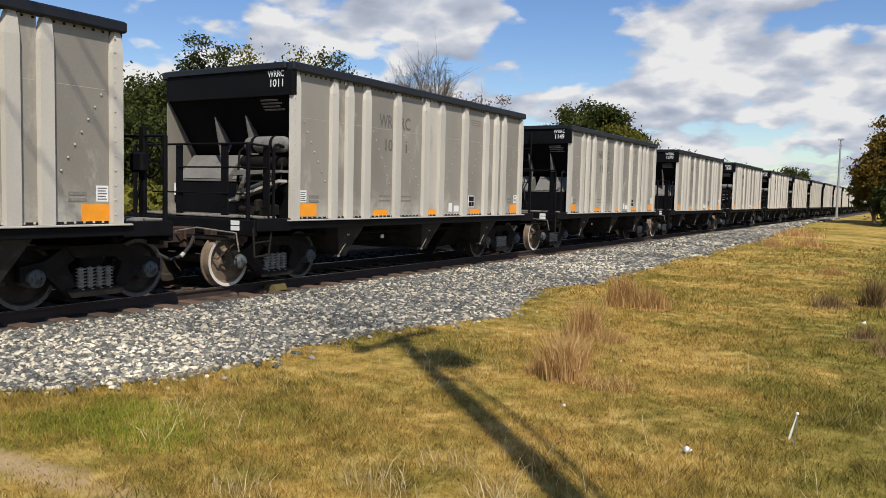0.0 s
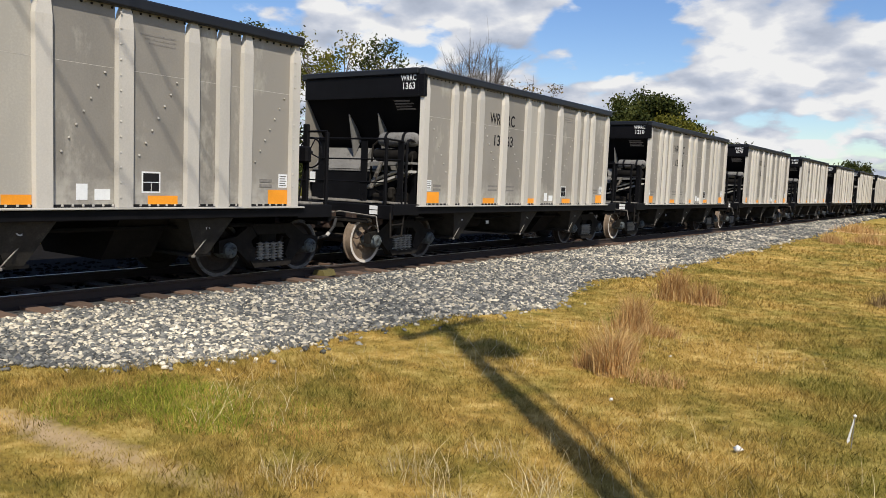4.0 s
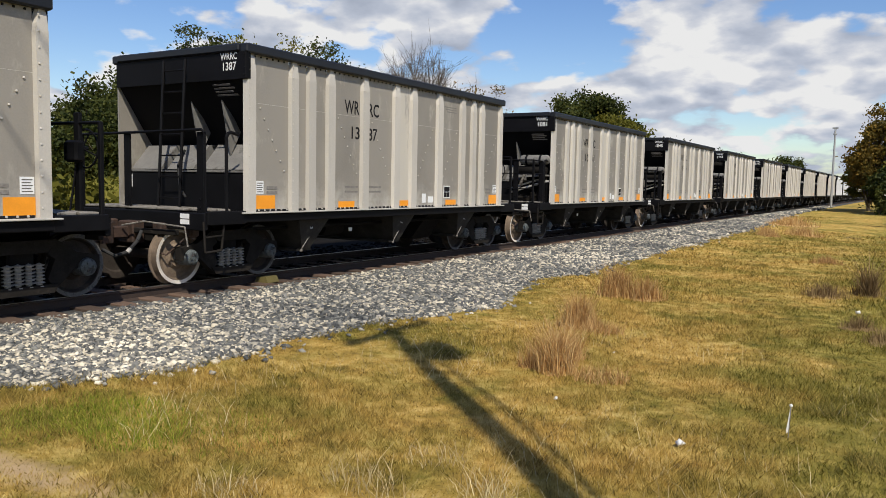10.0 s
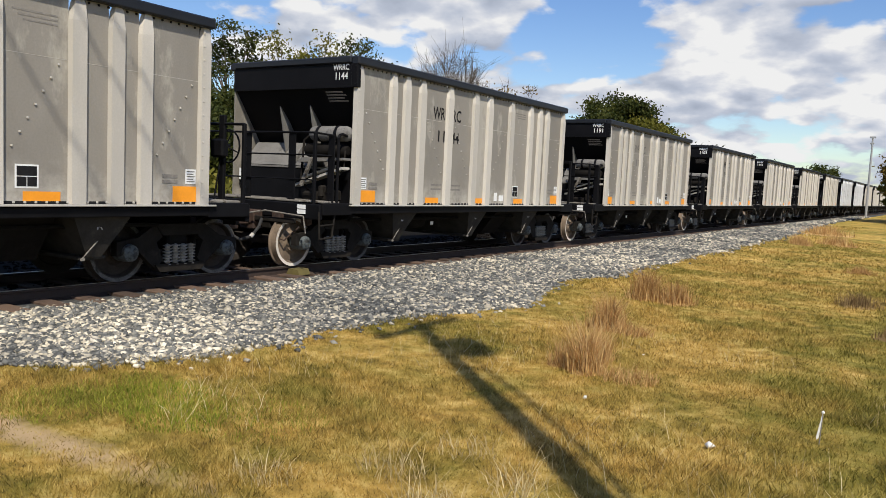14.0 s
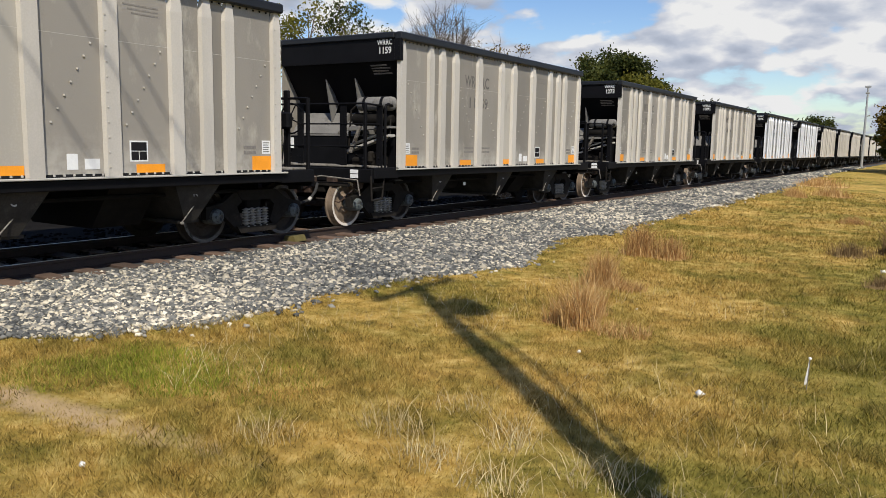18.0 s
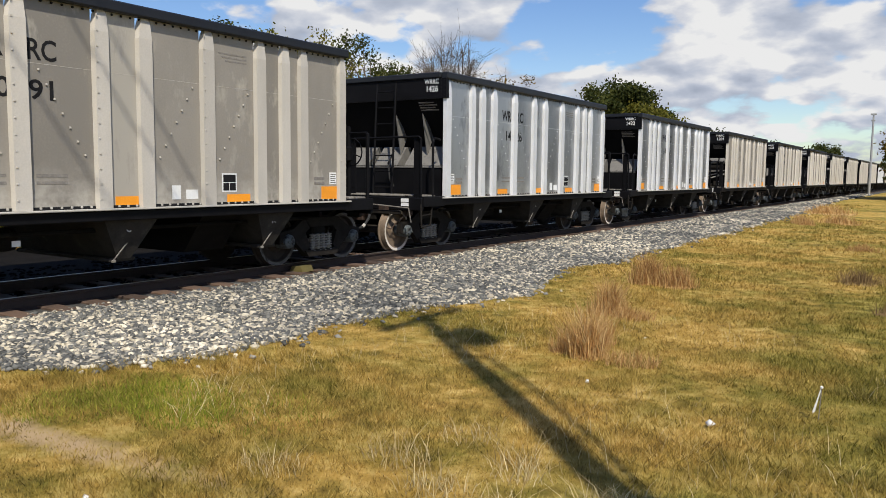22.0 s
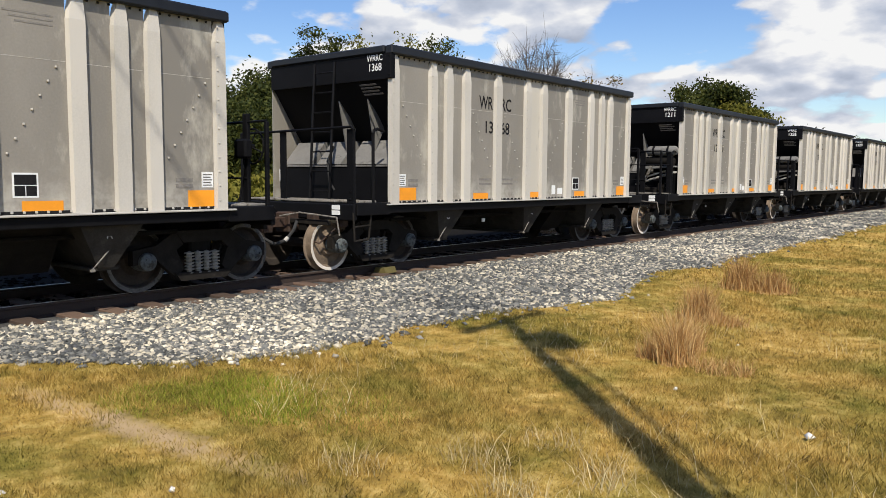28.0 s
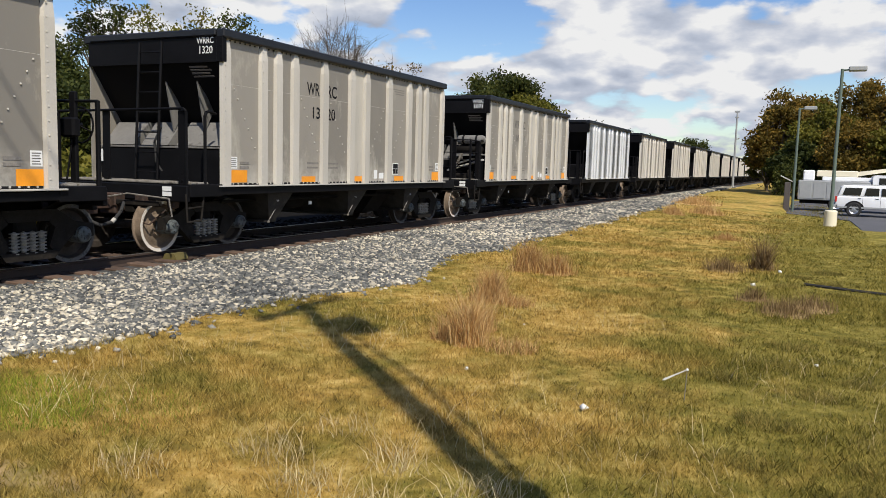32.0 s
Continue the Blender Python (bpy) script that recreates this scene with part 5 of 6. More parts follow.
def build_grass():
    rng = np.random.default_rng(8)
    P, Hh, Wd = [], [], []
    for y0, y1, dens, h, w in [(1.5, 5, 3400, 0.048, 0.0065), (5, 8, 2400, 0.042, 0.0075), (8, 13, 1250, 0.042, 0.011), (13, 21, 520, 0.046, 0.018), (21, 36, 130, 0.055, 0.03), (36, 60, 34, 0.07, 0.055)]:
        x0, x1 = -7.5, 1.6 + 0.03 * y1
        n = int((x1 - x0) * (y1 - y0) * dens)
        x, y = rng.uniform(x0, x1, n), rng.uniform(y0, y1, n)
        e = np.array([edge_x(v) for v in y])
        worn = ((x - WORN[0]) / WORN[3]) ** 2 + ((y - WORN[1] - (x - WORN[0]) * math.tan(radians(WORN[2]))) / WORN[4]) ** 2 < rng.uniform(0.3, 1.5, n)
        keep = (x > e + rng.normal(0.03, 0.07, n)) & ~((x > 1.9) & (y > 25)) & ~(worn & (rng.uniform(0, 1, n) < 0.55))
        x, y = x[keep], y[keep]
        clump = np.array([noise.noise(Vector((a * 0.7, b * 0.7, 5))) + 0.6 * noise.noise(Vector((a * 2.9, b * 2.9, 9))) for a, b in zip(x, y)])
        hh = h * (0.9 + 0.9 * clump) * rng.uniform(0.5, 1.5, len(x))
        z = np.array([turf_height(a, b) for a, b in zip(x, y)])
        P.append(np.stack([x, y, z - 0.004], 1)), Hh.append(np.clip(hh, 0.018, 0.2)), Wd.append(np.full(len(x), w) * rng.uniform(0.7, 1.4, len(x)))
    P, Hh, Wd = np.concatenate(P), np.concatenate(Hh), np.concatenate(Wd)
    v, f = blades(P, Hh, Wd, rng.uniform(0.2, 1.3, len(P)), rng)
    tagged(new("grass", array_mesh("grass", v, f, M["blades"])), "short dry yellow-green grass blades on the turf", "grass", kind="stuff")
    # long bleached stalks
    n = 3400
    x, y = rng.uniform(-6, 1.5, n), 2.3 + 7.0 * rng.uniform(0, 1, n) ** 2.0
    keep = (x > -5.3) & (np.array([noise.noise(Vector((a * 0.5, b * 0.5, 21))) for a, b in zip(x, y)]) > 0.0)
    p = np.stack([x, y, np.zeros(n) - 0.02], 1)[keep]
    v, f = blades(p, rng.uniform(0.05, 0.22, len(p)), np.full(len(p), 0.0045), rng.uniform(0.2, 1.4, len(p)), rng, 2)
    tagged(new("dry_stalks", array_mesh("dry_stalks", v, f, M["straw"])), "long bleached grass stalks standing in the turf", "grass", kind="stuff")


build_grass()


def tuft(x, y, h, r, n, seed, label, m="dry"):
    rng = np.random.default_rng(seed)
    n = int(n * 2.1)
    a, d = rng.uniform(0, 2 * np.pi, n), np.sqrt(rng.uniform(0, 1, n)) * r * 0.55
    p = np.stack([x + np.cos(a) * d * 1.2, y + np.sin(a) * d, np.full(n, turf_height(x, y) - 0.02)], 1)
    if h > 0.23:
        # upright stems thickest in the middle, a few that have fallen outward
        d *= rng.uniform(0.25, 1.15, n)
        p[:, 0], p[:, 1] = x + np.cos(a) * d * 1.1, y + np.sin(a) * d
        hh = h * (0.22 + 0.90 * rng.uniform(0, 1, n) ** 1.6) * np.clip(1.15 - 0.95 * d / r, 0.3, 1)
        lean = np.where(rng.uniform(0, 1, n) < 0.10, rng.uniform(0.8, 1.4, n), rng.uniform(0.05, 0.75, n))
        hh = np.where(lean > 0.76, hh * 0.6, hh)
    else:
        hh = h * rng.uniform(0.35, 1.05, n) * (1.05 - 0.35 * d / r)
        lean = rng.uniform(0.15, 1.15, n)
    v, f = blades(p, hh, np.full(n, 0.0048 + 0.00055 * y), lean, rng, 2)
    if h > 0.23:
        # matted root crown
        k = 12
        ang = np.arange(k) * 2 * np.pi / k
        rr = r * 0.62 * rng.uniform(0.75, 1.1, k)
        z0 = turf_height(x, y)
        rings = [np.stack([x + np.cos(ang) * rr * q * 1.1, y + np.sin(ang) * rr * q, np.full(k, z0 + dz)], 1) for q, dz in ((1.0, -0.02), (0.6, 0.02), (0.05, 0.05))]
        i0 = np.arange(k)
        i1 = (i0 + 1) % k
        crown = np.concatenate([np.stack([i0 + o, i1 + o, i1 + o + k, i0 + o + k], 1) for o in (0, k)])
        v, f = np.concatenate([v, *rings]), np.concatenate([f, crown + len(v)])
    if m not in ("blades_green", "clump") and h > 0.23:
        tagged(new("grass_tuft", array_mesh("grass_tuft", v, f, M[m])), label, "grass tuft", "dry tufts on the turf")
    else:
        tagged(new("grass_patch", array_mesh("grass_patch", v, f, M[m])), label, "grass", kind="stuff")


tuft(-2.92, 7.05, 0.57, 0.34, 520, 1, "tall russet dry grass tuft on the turf")
tuft(-3.20, 7.15, 0.34, 0.30, 200, 12, "low russet fringe of a dry grass tuft")
tuft(-3.02, 7.7, 0.46, 0.30, 200, 11, "thin russet dry grass tuft on the turf")
tuft(-3.62, 9.45, 0.52, 0.48, 520, 2, "russet dry grass tuft on the turf")
tuft(-3.25, 9.3, 0.20, 0.42, 160, 13, "flattened pale dry grass on the turf")
tuft(-4.18, 12.6, 0.56, 0.60, 560, 3, "broad russet dry grass tuft by the ballast")
tuft(-3.65, 12.5, 0.42, 0.60, 360, 14, "low russet dry grass tuft by the ballast")
tuft(-2.45, 7.0, 0.17, 0.42, 170, 4, "flattened pale dry grass on the turf")
tuft(-0.62, 15.4, 0.60, 0.40, 260, 5, "dark brown withered weed clump with tall stems", "weed")
tuft(-0.58, 15.3, 1.05, 0.06, 40, 55, "one tall dark withered weed stem", "weed")
tuft(-1.25, 14.8, 0.30, 0.62, 420, 6, "brown withered weed clump on the turf", "weed")
tuft(-0.12, 10.7, 0.26, 0.62, 420, 7, "brown withered weed clump on the turf", "weed")
tuft(0.22, 11.2, 0.25, 0.55, 240, 17, "brown withered weed clump on the turf", "weed")
tuft(-0.55, 11.6, 0.24, 0.45, 160, 18, "brown withered weed clump on the turf", "weed")
tuft(-5.0, 33.5, 0.45, 0.9, 260, 8, "low dry grass clump by the ballast")
tuft(-4.0, 36.0, 0.5, 1.4, 320, 9, "low dry grass clump by the ballast")
tuft(-5.4, 44.0, 0.55, 2.2, 420, 19, "low dry grass clump by the ballast")
tuft(-1.9, 22.5, 0.25, 0.7, 200, 10, "low dry grass clump on the turf")
# dull hummocks in the rougher turf towards the car park
hummock_rng = random.Random(15)
for k in range(22):
    hx, hy = hummock_rng.uniform(-0.9, 0.7), 4.6 + 11.0 * hummock_rng.random() ** 1.3
    tuft(hx, hy, hummock_rng.uniform(0.06, 0.12), hummock_rng.uniform(0.22, 0.5), 170, 200 + k, "dull olive hummock of rough grass", "clump")


tuft(-5.05, 3.75, 0.10, 0.85, 800, 41, "lush green grass patch in the dry turf", "blades_green")
tuft(-5.5, 3.2, 0.09, 0.8, 500, 42, "green grass patch beside the ballast", "blades_green")
tuft(-4.2, 3.9, 0.08, 0.9, 420, 43, "green grass patch beside the ballast", "blades_green")
tuft(-5.6, 3.9, 0.09, 0.7, 420, 46, "green grass patch beside the ballast", "blades_green")
tuft(-4.6, 3.55, 0.10, 0.6, 420, 47, "lush green grass patch in the dry turf", "blades_green")
for k, (sx, sy, sh) in enumerate([(-1.4, 3.75, 0.21), (-2.3, 3.45, 0.22), (-2.05, 3.95, 0.20), (-2.75, 3.7, 0.22), (-3.3, 3.15, 0.18), (-1.85, 3.35, 0.20), (-0.95, 3.6, 0.16), (-2.6, 4.3, 0.14)]):
    tuft(sx, sy, sh, 0.34, 46, 44 + k * 7, "straggling bleached grass stalks", "straw")


def litter():
    rng = random.Random(6)
    for x, y, s in ((-1.315, 5.46, 0.042), (-2.52, 6.11, 0.024), (0.23, 7.88, 0.034), (-0.63, 13.1, 0.05), (-0.30, 15.0, 0.08), (-3.78, 2.26, 0.03), (-2.72, 8.18, 0.022), (0.0, 8.0, 0.02)):
        v = stone_shapes(1, s * 1.0, np.random.default_rng(rng.randint(0, 999)))[0]
        tagged(new("white_stone", array_mesh("white_stone", v, CUBE_F, M["litter"])), "small white stone lying in the grass", "stone", "white stones in the grass").location = (x, y, turf_height(x, y) + s * 0.6)
    solid("cable", Geo().path([(0.1, 13.75, -0.005), (0.6, 13.5, 0.0), (1.3, 13.3, -0.01), (2.4, 13.1, -0.01)], 0.03, 6), M["rubber"], "black cable lying on the grass", "cable")
    solid("track_marker", Geo().prism([(-0.14, 0.0), (0.14, 0.0), (0.09, 0.10), (-0.09, 0.10)], "y", -0.16, 0.16), M["yellow"], "dull yellow steel block beside the rail", "track marker").matrix_world = pose(-9.36, 9.75, 0.075, 0, 0, 8)
    solid("footpath", Geo().box((-9.0, 0.6, -0.10), (-4.42, 1.66, 0.012), 0.01), M["concrete"], "pale concrete path edge", kind="structure")


litter()


def marker_stake():
    """Thin stake with a pale ribbon that the wind lifts."""
    e = tagged(new("marker_stake"), "thin grey marker stake with a white ribbon in the turf", "marker stake")
    e.location = (-0.70, 6.08, turf_height(-0.70, 6.08))
    part("stake", Geo().tube((0, 0, -0.03), (0.01, 0, 0.245), 0.0035, 6), M["rod"], e)
    part("knob", Geo().lathe([(0.0, -0.012), (0.011, -0.006), (0.012, 0.004), (0.0, 0.013)], 10, "z"), M["litter"], e, "white knot", at=pose(0.01, 0, 0.25), smooth=True)
    return part("ribbon", Geo().prism([(-0.003, 0.0), (0.004, 0.0), (0.006, -0.10), (0.012, -0.19), (0.002, -0.21), (-0.006, -0.19), (-0.004, -0.10)], "y", -0.002, 0.002), M["litter"], e, "white plastic ribbon", at=pose(0.01, 0, 0.25))


ribbon = marker_stake()


# ---- trees ----
def make_tree(x, y, height, rad, seed, leaf, clumps, per, size, label, base=0.28, spread=0.55, fill=1.0, twigs=0):
    """Tapered trunk, limbs that fork to the clumps, and a crown of small leaves with gaps."""
    rng = np.random.default_rng(seed)
    top = tagged(new("tree"), label, "tree")
    top.location = (x, y, -0.05)
    wood = Geo()
    th = height * base
    lean = rng.normal(scale=0.03 * height, size=2)
    fork = Vector((lean[0], lean[1], th))
    wood.tube((0, 0, -0.1), fork, 0.028 * height, 10, 0.02 * height)
    cz, rz = height * (0.5 + base / 2), height * (0.5 - base / 2)
    C = []
    while len(C) < clumps:
        d = rng.normal(size=3)
        d /= np.linalg.norm(d)
        r = rng.uniform(0.25, 1) ** 0.6
        wob = 1 + 0.35 * noise.noise(Vector((d[0] * 1.6 + seed, d[1] * 1.6, d[2] * 1.6)))
        p = d * r * wob * np.array([rad, rad, rz])
        if d[2] < -0.75:
            continue
        C.append(p + np.array([0, 0, cz]))
    C = np.array(C)
    k = max(5, min(12, clumps // 10))
    hubs = [Vector(C[i]) * 0.55 + fork * 0.45 for i in rng.choice(len(C), k, replace=False)]
    for hb in hubs:
        mid = fork.lerp(hb, 0.5) + Vector(rng.normal(scale=0.05 * rad, size=3))
        wood.tube(fork, mid, 0.014 * height, 6, 0.010 * height), wood.tube(mid, hb, 0.010 * height, 6, 0.006 * height)
    for c in C[: 90 if not twigs else len(C)]:
        c = Vector(c)
        hb = min(hubs, key=lambda q: (q - c).length)
        m2 = hb.lerp(c, 0.5) + Vector(rng.normal(scale=0.04 * rad, size=3))
        wood.tube(hb, m2, 0.005 * height, 4, 0.003 * height), wood.tube(m2, c, 0.003 * height, 4, 0.0012 * height)
        for _ in range(twigs):
            e = c + Vector(rng.normal(scale=0.22 * rad, size=3)) + Vector((0, 0, 0.12 * rad))
            s0 = m2.lerp(c, rng.uniform(0.0, 1))
            k0 = s0.lerp(e, 0.5) + Vector(rng.normal(scale=0.05 * rad, size=3))
            wood.tube(s0, k0, 0.0016 * height, 3, 0.001 * height), wood.tube(k0, e, 0.001 * height, 3, 0.0004 * height)
            for _ in range(2):
                wood.tube(k0, k0 + Vector(rng.normal(scale=0.10 * rad, size=3)) + Vector((0, 0, 0.05 * rad)), 0.0008 * height, 3, 0.0003 * height)
    part("trunk", wood, M["bark"], top)
    n = int(len(C) * per * fill)
    if n:
        pick = rng.integers(0, len(C), n)
        p = C[pick] + rng.normal(scale=spread * rad / clumps ** 0.333, size=(n, 3)) * np.array([1, 1, 0.75])
        q = np.array([(-0.5, -0.28, 0), (0.5, -0.22, 0.05), (0.42, 0.30, 0), (-0.45, 0.24, -0.06)]) * size
        v = turned(np.repeat(q[None], n, 0) * rng.uniform(0.6, 1.4, n)[:, None, None], rng) + p[:, None, :]
        part("crown", array_mesh("crown", v.reshape(-1, 3), np.arange(4 * n).reshape(-1, 4), M[leaf]), None, top)
    return top


make_tree(-31.5, 26.0, 6.5, 3.4, 1, "leaf", 110, 330, 0.15, "dark green roadside tree behind the track", 0.12)
make_tree(-40.5, 14.5, 5.6, 3.6, 34, "leaf", 110, 330, 0.16, "dark green roadside tree behind the track", 0.08)
make_tree(-39.5, 20.0, 5.6, 3.4, 31, "leaf", 110, 330, 0.15, "dark green roadside tree behind the track", 0.12)
make_tree(-30.0, 22.5, 5.0, 3.4, 32, "leaf", 110, 330, 0.15, "dark green roadside tree behind the track", 0.08)
make_tree(-38.0, 28.0, 7.2, 4.0, 33, "leaf", 110, 330, 0.16, "dark green roadside tree behind the track", 0.08)
make_tree(-34.4, 30.5, 10.2, 2.2, 2, "leaf", 46, 120, 0.14, "green tree with an open crown behind the track", 0.35, 0.45)
make_tree(-31.6, 33.5, 10.0, 3.0, 3, "leaf_pale", 38, 120, 0.14, "thin-crowned yellow-green tree behind the track", 0.4, 0.4)
make_tree(-29.6, 35.2, 9.8, 2.2, 4, "leaf", 24, 120, 0.14, "thin-crowned green tree behind the track", 0.45, 0.4)
make_tree(-35.6, 48.3, 10.6, 2.6, 5, "leaf", 30, 110, 0.15, "half-bare tree behind the track", 0.4, 0.42)
make_tree(-33.1, 50.1, 12.4, 3.4, 6, "leaf", 60, 0, 0.2, "bare leafless tree behind the track", 0.35, twigs=14)
make_tree(-28.0, 49.8, 9.6, 2.5, 7, "leaf_gold", 48, 70, 0.13, "sparse tree with yellowing leaves behind the track", 0.35, 0.5, twigs=4)
make_tree(-31.9, 84.0, 12.6, 5.6, 8, "leaf", 170, 300, 0.25, "broad round dark green tree beyond the track", 0.14)
make_tree(-26.5, 80.0, 9.6, 3.6, 38, "leaf_pale", 90, 260, 0.24, "yellow-green tree beyond the track", 0.14)
make_tree(-29.2, 106, 9.0, 3.4, 9, "leaf", 60, 120, 0.26, "small dark tree far beyond the track", 0.2)
make_tree(-25.2, 127, 7.9, 3.4, 10, "leaf", 60, 110, 0.28, "small dark tree far beyond the track", 0.2)
make_tree(-20.9, 158, 7.9, 3.8, 12, "leaf", 60, 110, 0.32, "small dark tree far beyond the track", 0.2)
# the wood beside the car park
for k, (x, y, h, r, lf) in enumerate([(-2.6, 78, 9.4, 2.6, "leaf_gold"), (-3.6, 84, 7.4, 2.0, "leaf_pale"), (1.4, 75, 7.6, 3.0, "leaf_pale"), (4.6, 77, 10.2, 3.2, "leaf_gold"), (8.5, 73, 11.0, 3.6, "leaf_gold"), (-0.2, 86, 9.6, 3.0, "leaf_gold"), (3.0, 70, 6.0, 2.6, "leaf_gold"), (-0.9, 73, 4.4, 2.2, "leaf"), (11.5, 78, 12.0, 4.2, "leaf"), (6.8, 69, 6.2, 2.6, "leaf_pale")]):
    make_tree(x, y, h, r, 50 + k, lf, 110, 150, 0.21, "autumn-tinted broadleaf tree at the edge of the car park" if lf != "leaf" else "dark green broadleaf tree at the edge of the car park", 0.06, 0.6)


def hedge(x0, x1, y0, y1, h, n, seed, leaf, label):
    rng = np.random.default_rng(seed)
    x, y = rng.uniform(x0, x1, n), rng.uniform(y0, y1, n)
    top = np.array([h * (0.7 + 0.5 * noise.noise(Vector((a * 0.4, b * 0.4, seed)))) for a, b in zip(x, y)])
    z = top * rng.uniform(0, 1, n) ** 0.7
    q = np.array([(-0.5, -0.2, 0), (0.5, -0.2, 0.05), (0.42, 0.2, 0), (-0.45, 0.2, -0.06)]) * 0.26
    v = turned(np.repeat(q[None], n, 0), rng) + np.stack([x, y, z], 1)[:, None, :]
    tagged(new("undergrowth", array_mesh("undergrowth", v.reshape(-1, 3), np.arange(4 * n).reshape(-1, 4), M[leaf])), label, "undergrowth", kind="stuff")


hedge(-23, -17, 10, 46, 1.9, 44000, 1, "leaf_pale", "rank yellow-green weeds behind the track")
hedge(-23, -17, 1, 10, 1.1, 9000, 6, "leaf_pale", "low yellow-green weeds behind the track")
hedge(-46, -40, -4, 60, 3.9, 42000, 2, "leaf", "dark green thicket behind the track")
hedge(-40, -30, 60, 220, 5.0, 14000, 3, "leaf", "dark green thicket far beyond the track")
hedge(-5, 40, 90, 112, 6.0, 16000, 4, "leaf", "dark wood behind the car park")

hedge(-2.6, 14, 69, 73, 3.0, 8000, 5, "leaf", "dark undergrowth at the edge of the wood")


def low_shed():
    e = tagged(new("shed"), "low pale grey shed beyond the weeds behind the track", "shed")
    e.location = (-33.0, 7.0, -0.05)
    part("wall", Geo().box((-3.4, 0.0, 0.0), (0.0, 11.2, 2.18), 0.02), M["render"], e, "pale grey rendered wall")
    part("roof", Geo().prism([(-3.6, 2.17), (0.15, 2.17), (0.15, 2.23), (-1.7, 2.34), (-3.6, 2.23)], "y", -0.3, 11.5), M["dull"], e, "grey low-pitched roof")
    for y in (2.2, 5.2):
        part("door", Geo().box((-0.04, y, 0.05), (0.03, y + 0.95, 1.98), 0.01), M["greypaint"], e, "grey steel door")


low_shed()


def far_utility_pole():
    e = tagged(new("utility_pole"), "distant weathered utility pole with a crossarm", "utility pole")
    e.location = (-55.7, 22.2, -0.05)
    part("shaft", Geo().tube((0, 0, -0.2), (0, 0, 8.8), 0.15, 10, 0.10), M["pole_wood"], e, smooth=True)
    part("crossarm", Geo().box((-0.75, -0.95, 8.15), (-0.62, 0.95, 8.30), 0.01).box((-0.75, -0.1, 8.1), (0.1, 0.1, 8.32), 0.01), M["pole_wood"], e)
    for y in (-0.8, 0.0, 0.8):
        part("insulator", Geo().lathe([(0.0, 0.0), (0.06, 0.02), (0.07, 0.10), (0.04, 0.14), (0.0, 0.2)], 8, "z"), M["greypaint"], e, at=pose(-0.68, y, 8.29), smooth=True)


far_utility_pole()


# ---- utility pole beside the camera, whose shadow falls on the turf ----
def utility_pole():
    tip = Vector((-5.48, 7.87, 0))
    h = 12.5
    base = tip + SUN_AZ * (h / math.tan(SUN_EL))
    p = tagged(new("utility_pole"), "weathered wooden utility pole with crossarm and transformer", "utility pole")
    p.location = (base.x, base.y, 0)
    part("shaft", Geo().tube((0, 0, -0.3), (0, 0, h), 0.155, 14, 0.09), M["pole_wood"], p, smooth=True)
    part("crossarm", Geo().box((-0.10, -0.85, h - 0.35), (0.02, 0.85, h - 0.22), 0.01), M["pole_wood"], p)
    for y in (-0.75, 0.75, 0.3):
        part("insulator", Geo().lathe([(0.0, 0.0), (0.05, 0.02), (0.07, 0.08), (0.04, 0.10), (0.06, 0.16), (0.0, 0.2)], 10, "z"), M["greypaint"], p, at=pose(-0.04, y, h - 0.22), smooth=True)
    part("transformer", Geo().lathe([(0.0, 0.0), (0.20, 0.0), (0.23, 0.04), (0.23, 0.62), (0.20, 0.68), (0.0, 0.70)], 18, "z"), M["greypaint"], p, "grey transformer can", at=pose(0.14, 0.30, h - 2.0), smooth=True)
    part("down_wire", Geo().path([(0.12, 0.13, h - 1.9), (0.18, 0.19, 8.8), (0.17, 0.18, 7.0), (0.11, 0.12, 5.6)], 0.027, 6), M["rubber"], p)
    part("wire_clamp", Geo().box((0.02, 0.02, 5.5), (0.17, 0.18, 5.72), 0.02), M["greypaint"], p)
    for y in (-0.75, 0.3, 0.75):
        # the line crosses high over the track to a pole out of sight
        pts = []
        for k in range(13):
            u = k / 12
            pts.append((-0.04 - 52 * u, y - 4.3 * u, h - 0.02 - 5.2 * u * (1 - u)))
        part("line_wire", Geo().path(pts, 0.018, 5), M["rubber"], p)


utility_pole()


# ---- car park ----
GP = -0.30


def car_park():
    g = Geo().prism([(2.15, 25.0), (45, 20.0), (45, 66), (-1.6, 66), (-1.6, 45.5), (1.9, 40.0)], "z", GP - 0.15, GP + 0.03)
    solid("car_park", g, M["asphalt"], "grey asphalt car park", kind="structure")
    for k in range(3):
        solid("parking_line", Geo().box((4.2 + 2.7 * k, 33.0, GP + 0.034), (4.3 + 2.7 * k, 38.0, GP + 0.036)), M["white"], "faded white painted line", "parking line", "painted lines")


car_park()


def lamp_post(x, y, h, label, footing):
    e = tagged(new("lamp_post"), label, "lamp post", "car park lamps")
    e.location = (x, y, GP)
    if footing:
        part("footing", Geo().lathe([(0.0, 0.0), (0.24, 0.0), (0.24, 0.62), (0.20, 0.66), (0.0, 0.66)], 20, "z"), M["boom"], e, "cream-painted concrete footing", smooth=True)
    part("shaft", Geo().tube((0, 0, 0.0), (0, 0, h), 0.075, 10, 0.06), M["pole_green"], e, smooth=True)
    part("arm", Geo().tube((0, 0, h - 0.06), (0.34, 0, h - 0.02), 0.035, 8), M["pole_green"], e)
    part("head", Geo().box((0.22, -0.20, h - 0.10), (0.86, 0.20, h + 0.08), 0.03), M["greypaint"], e, "flat box lamp head")


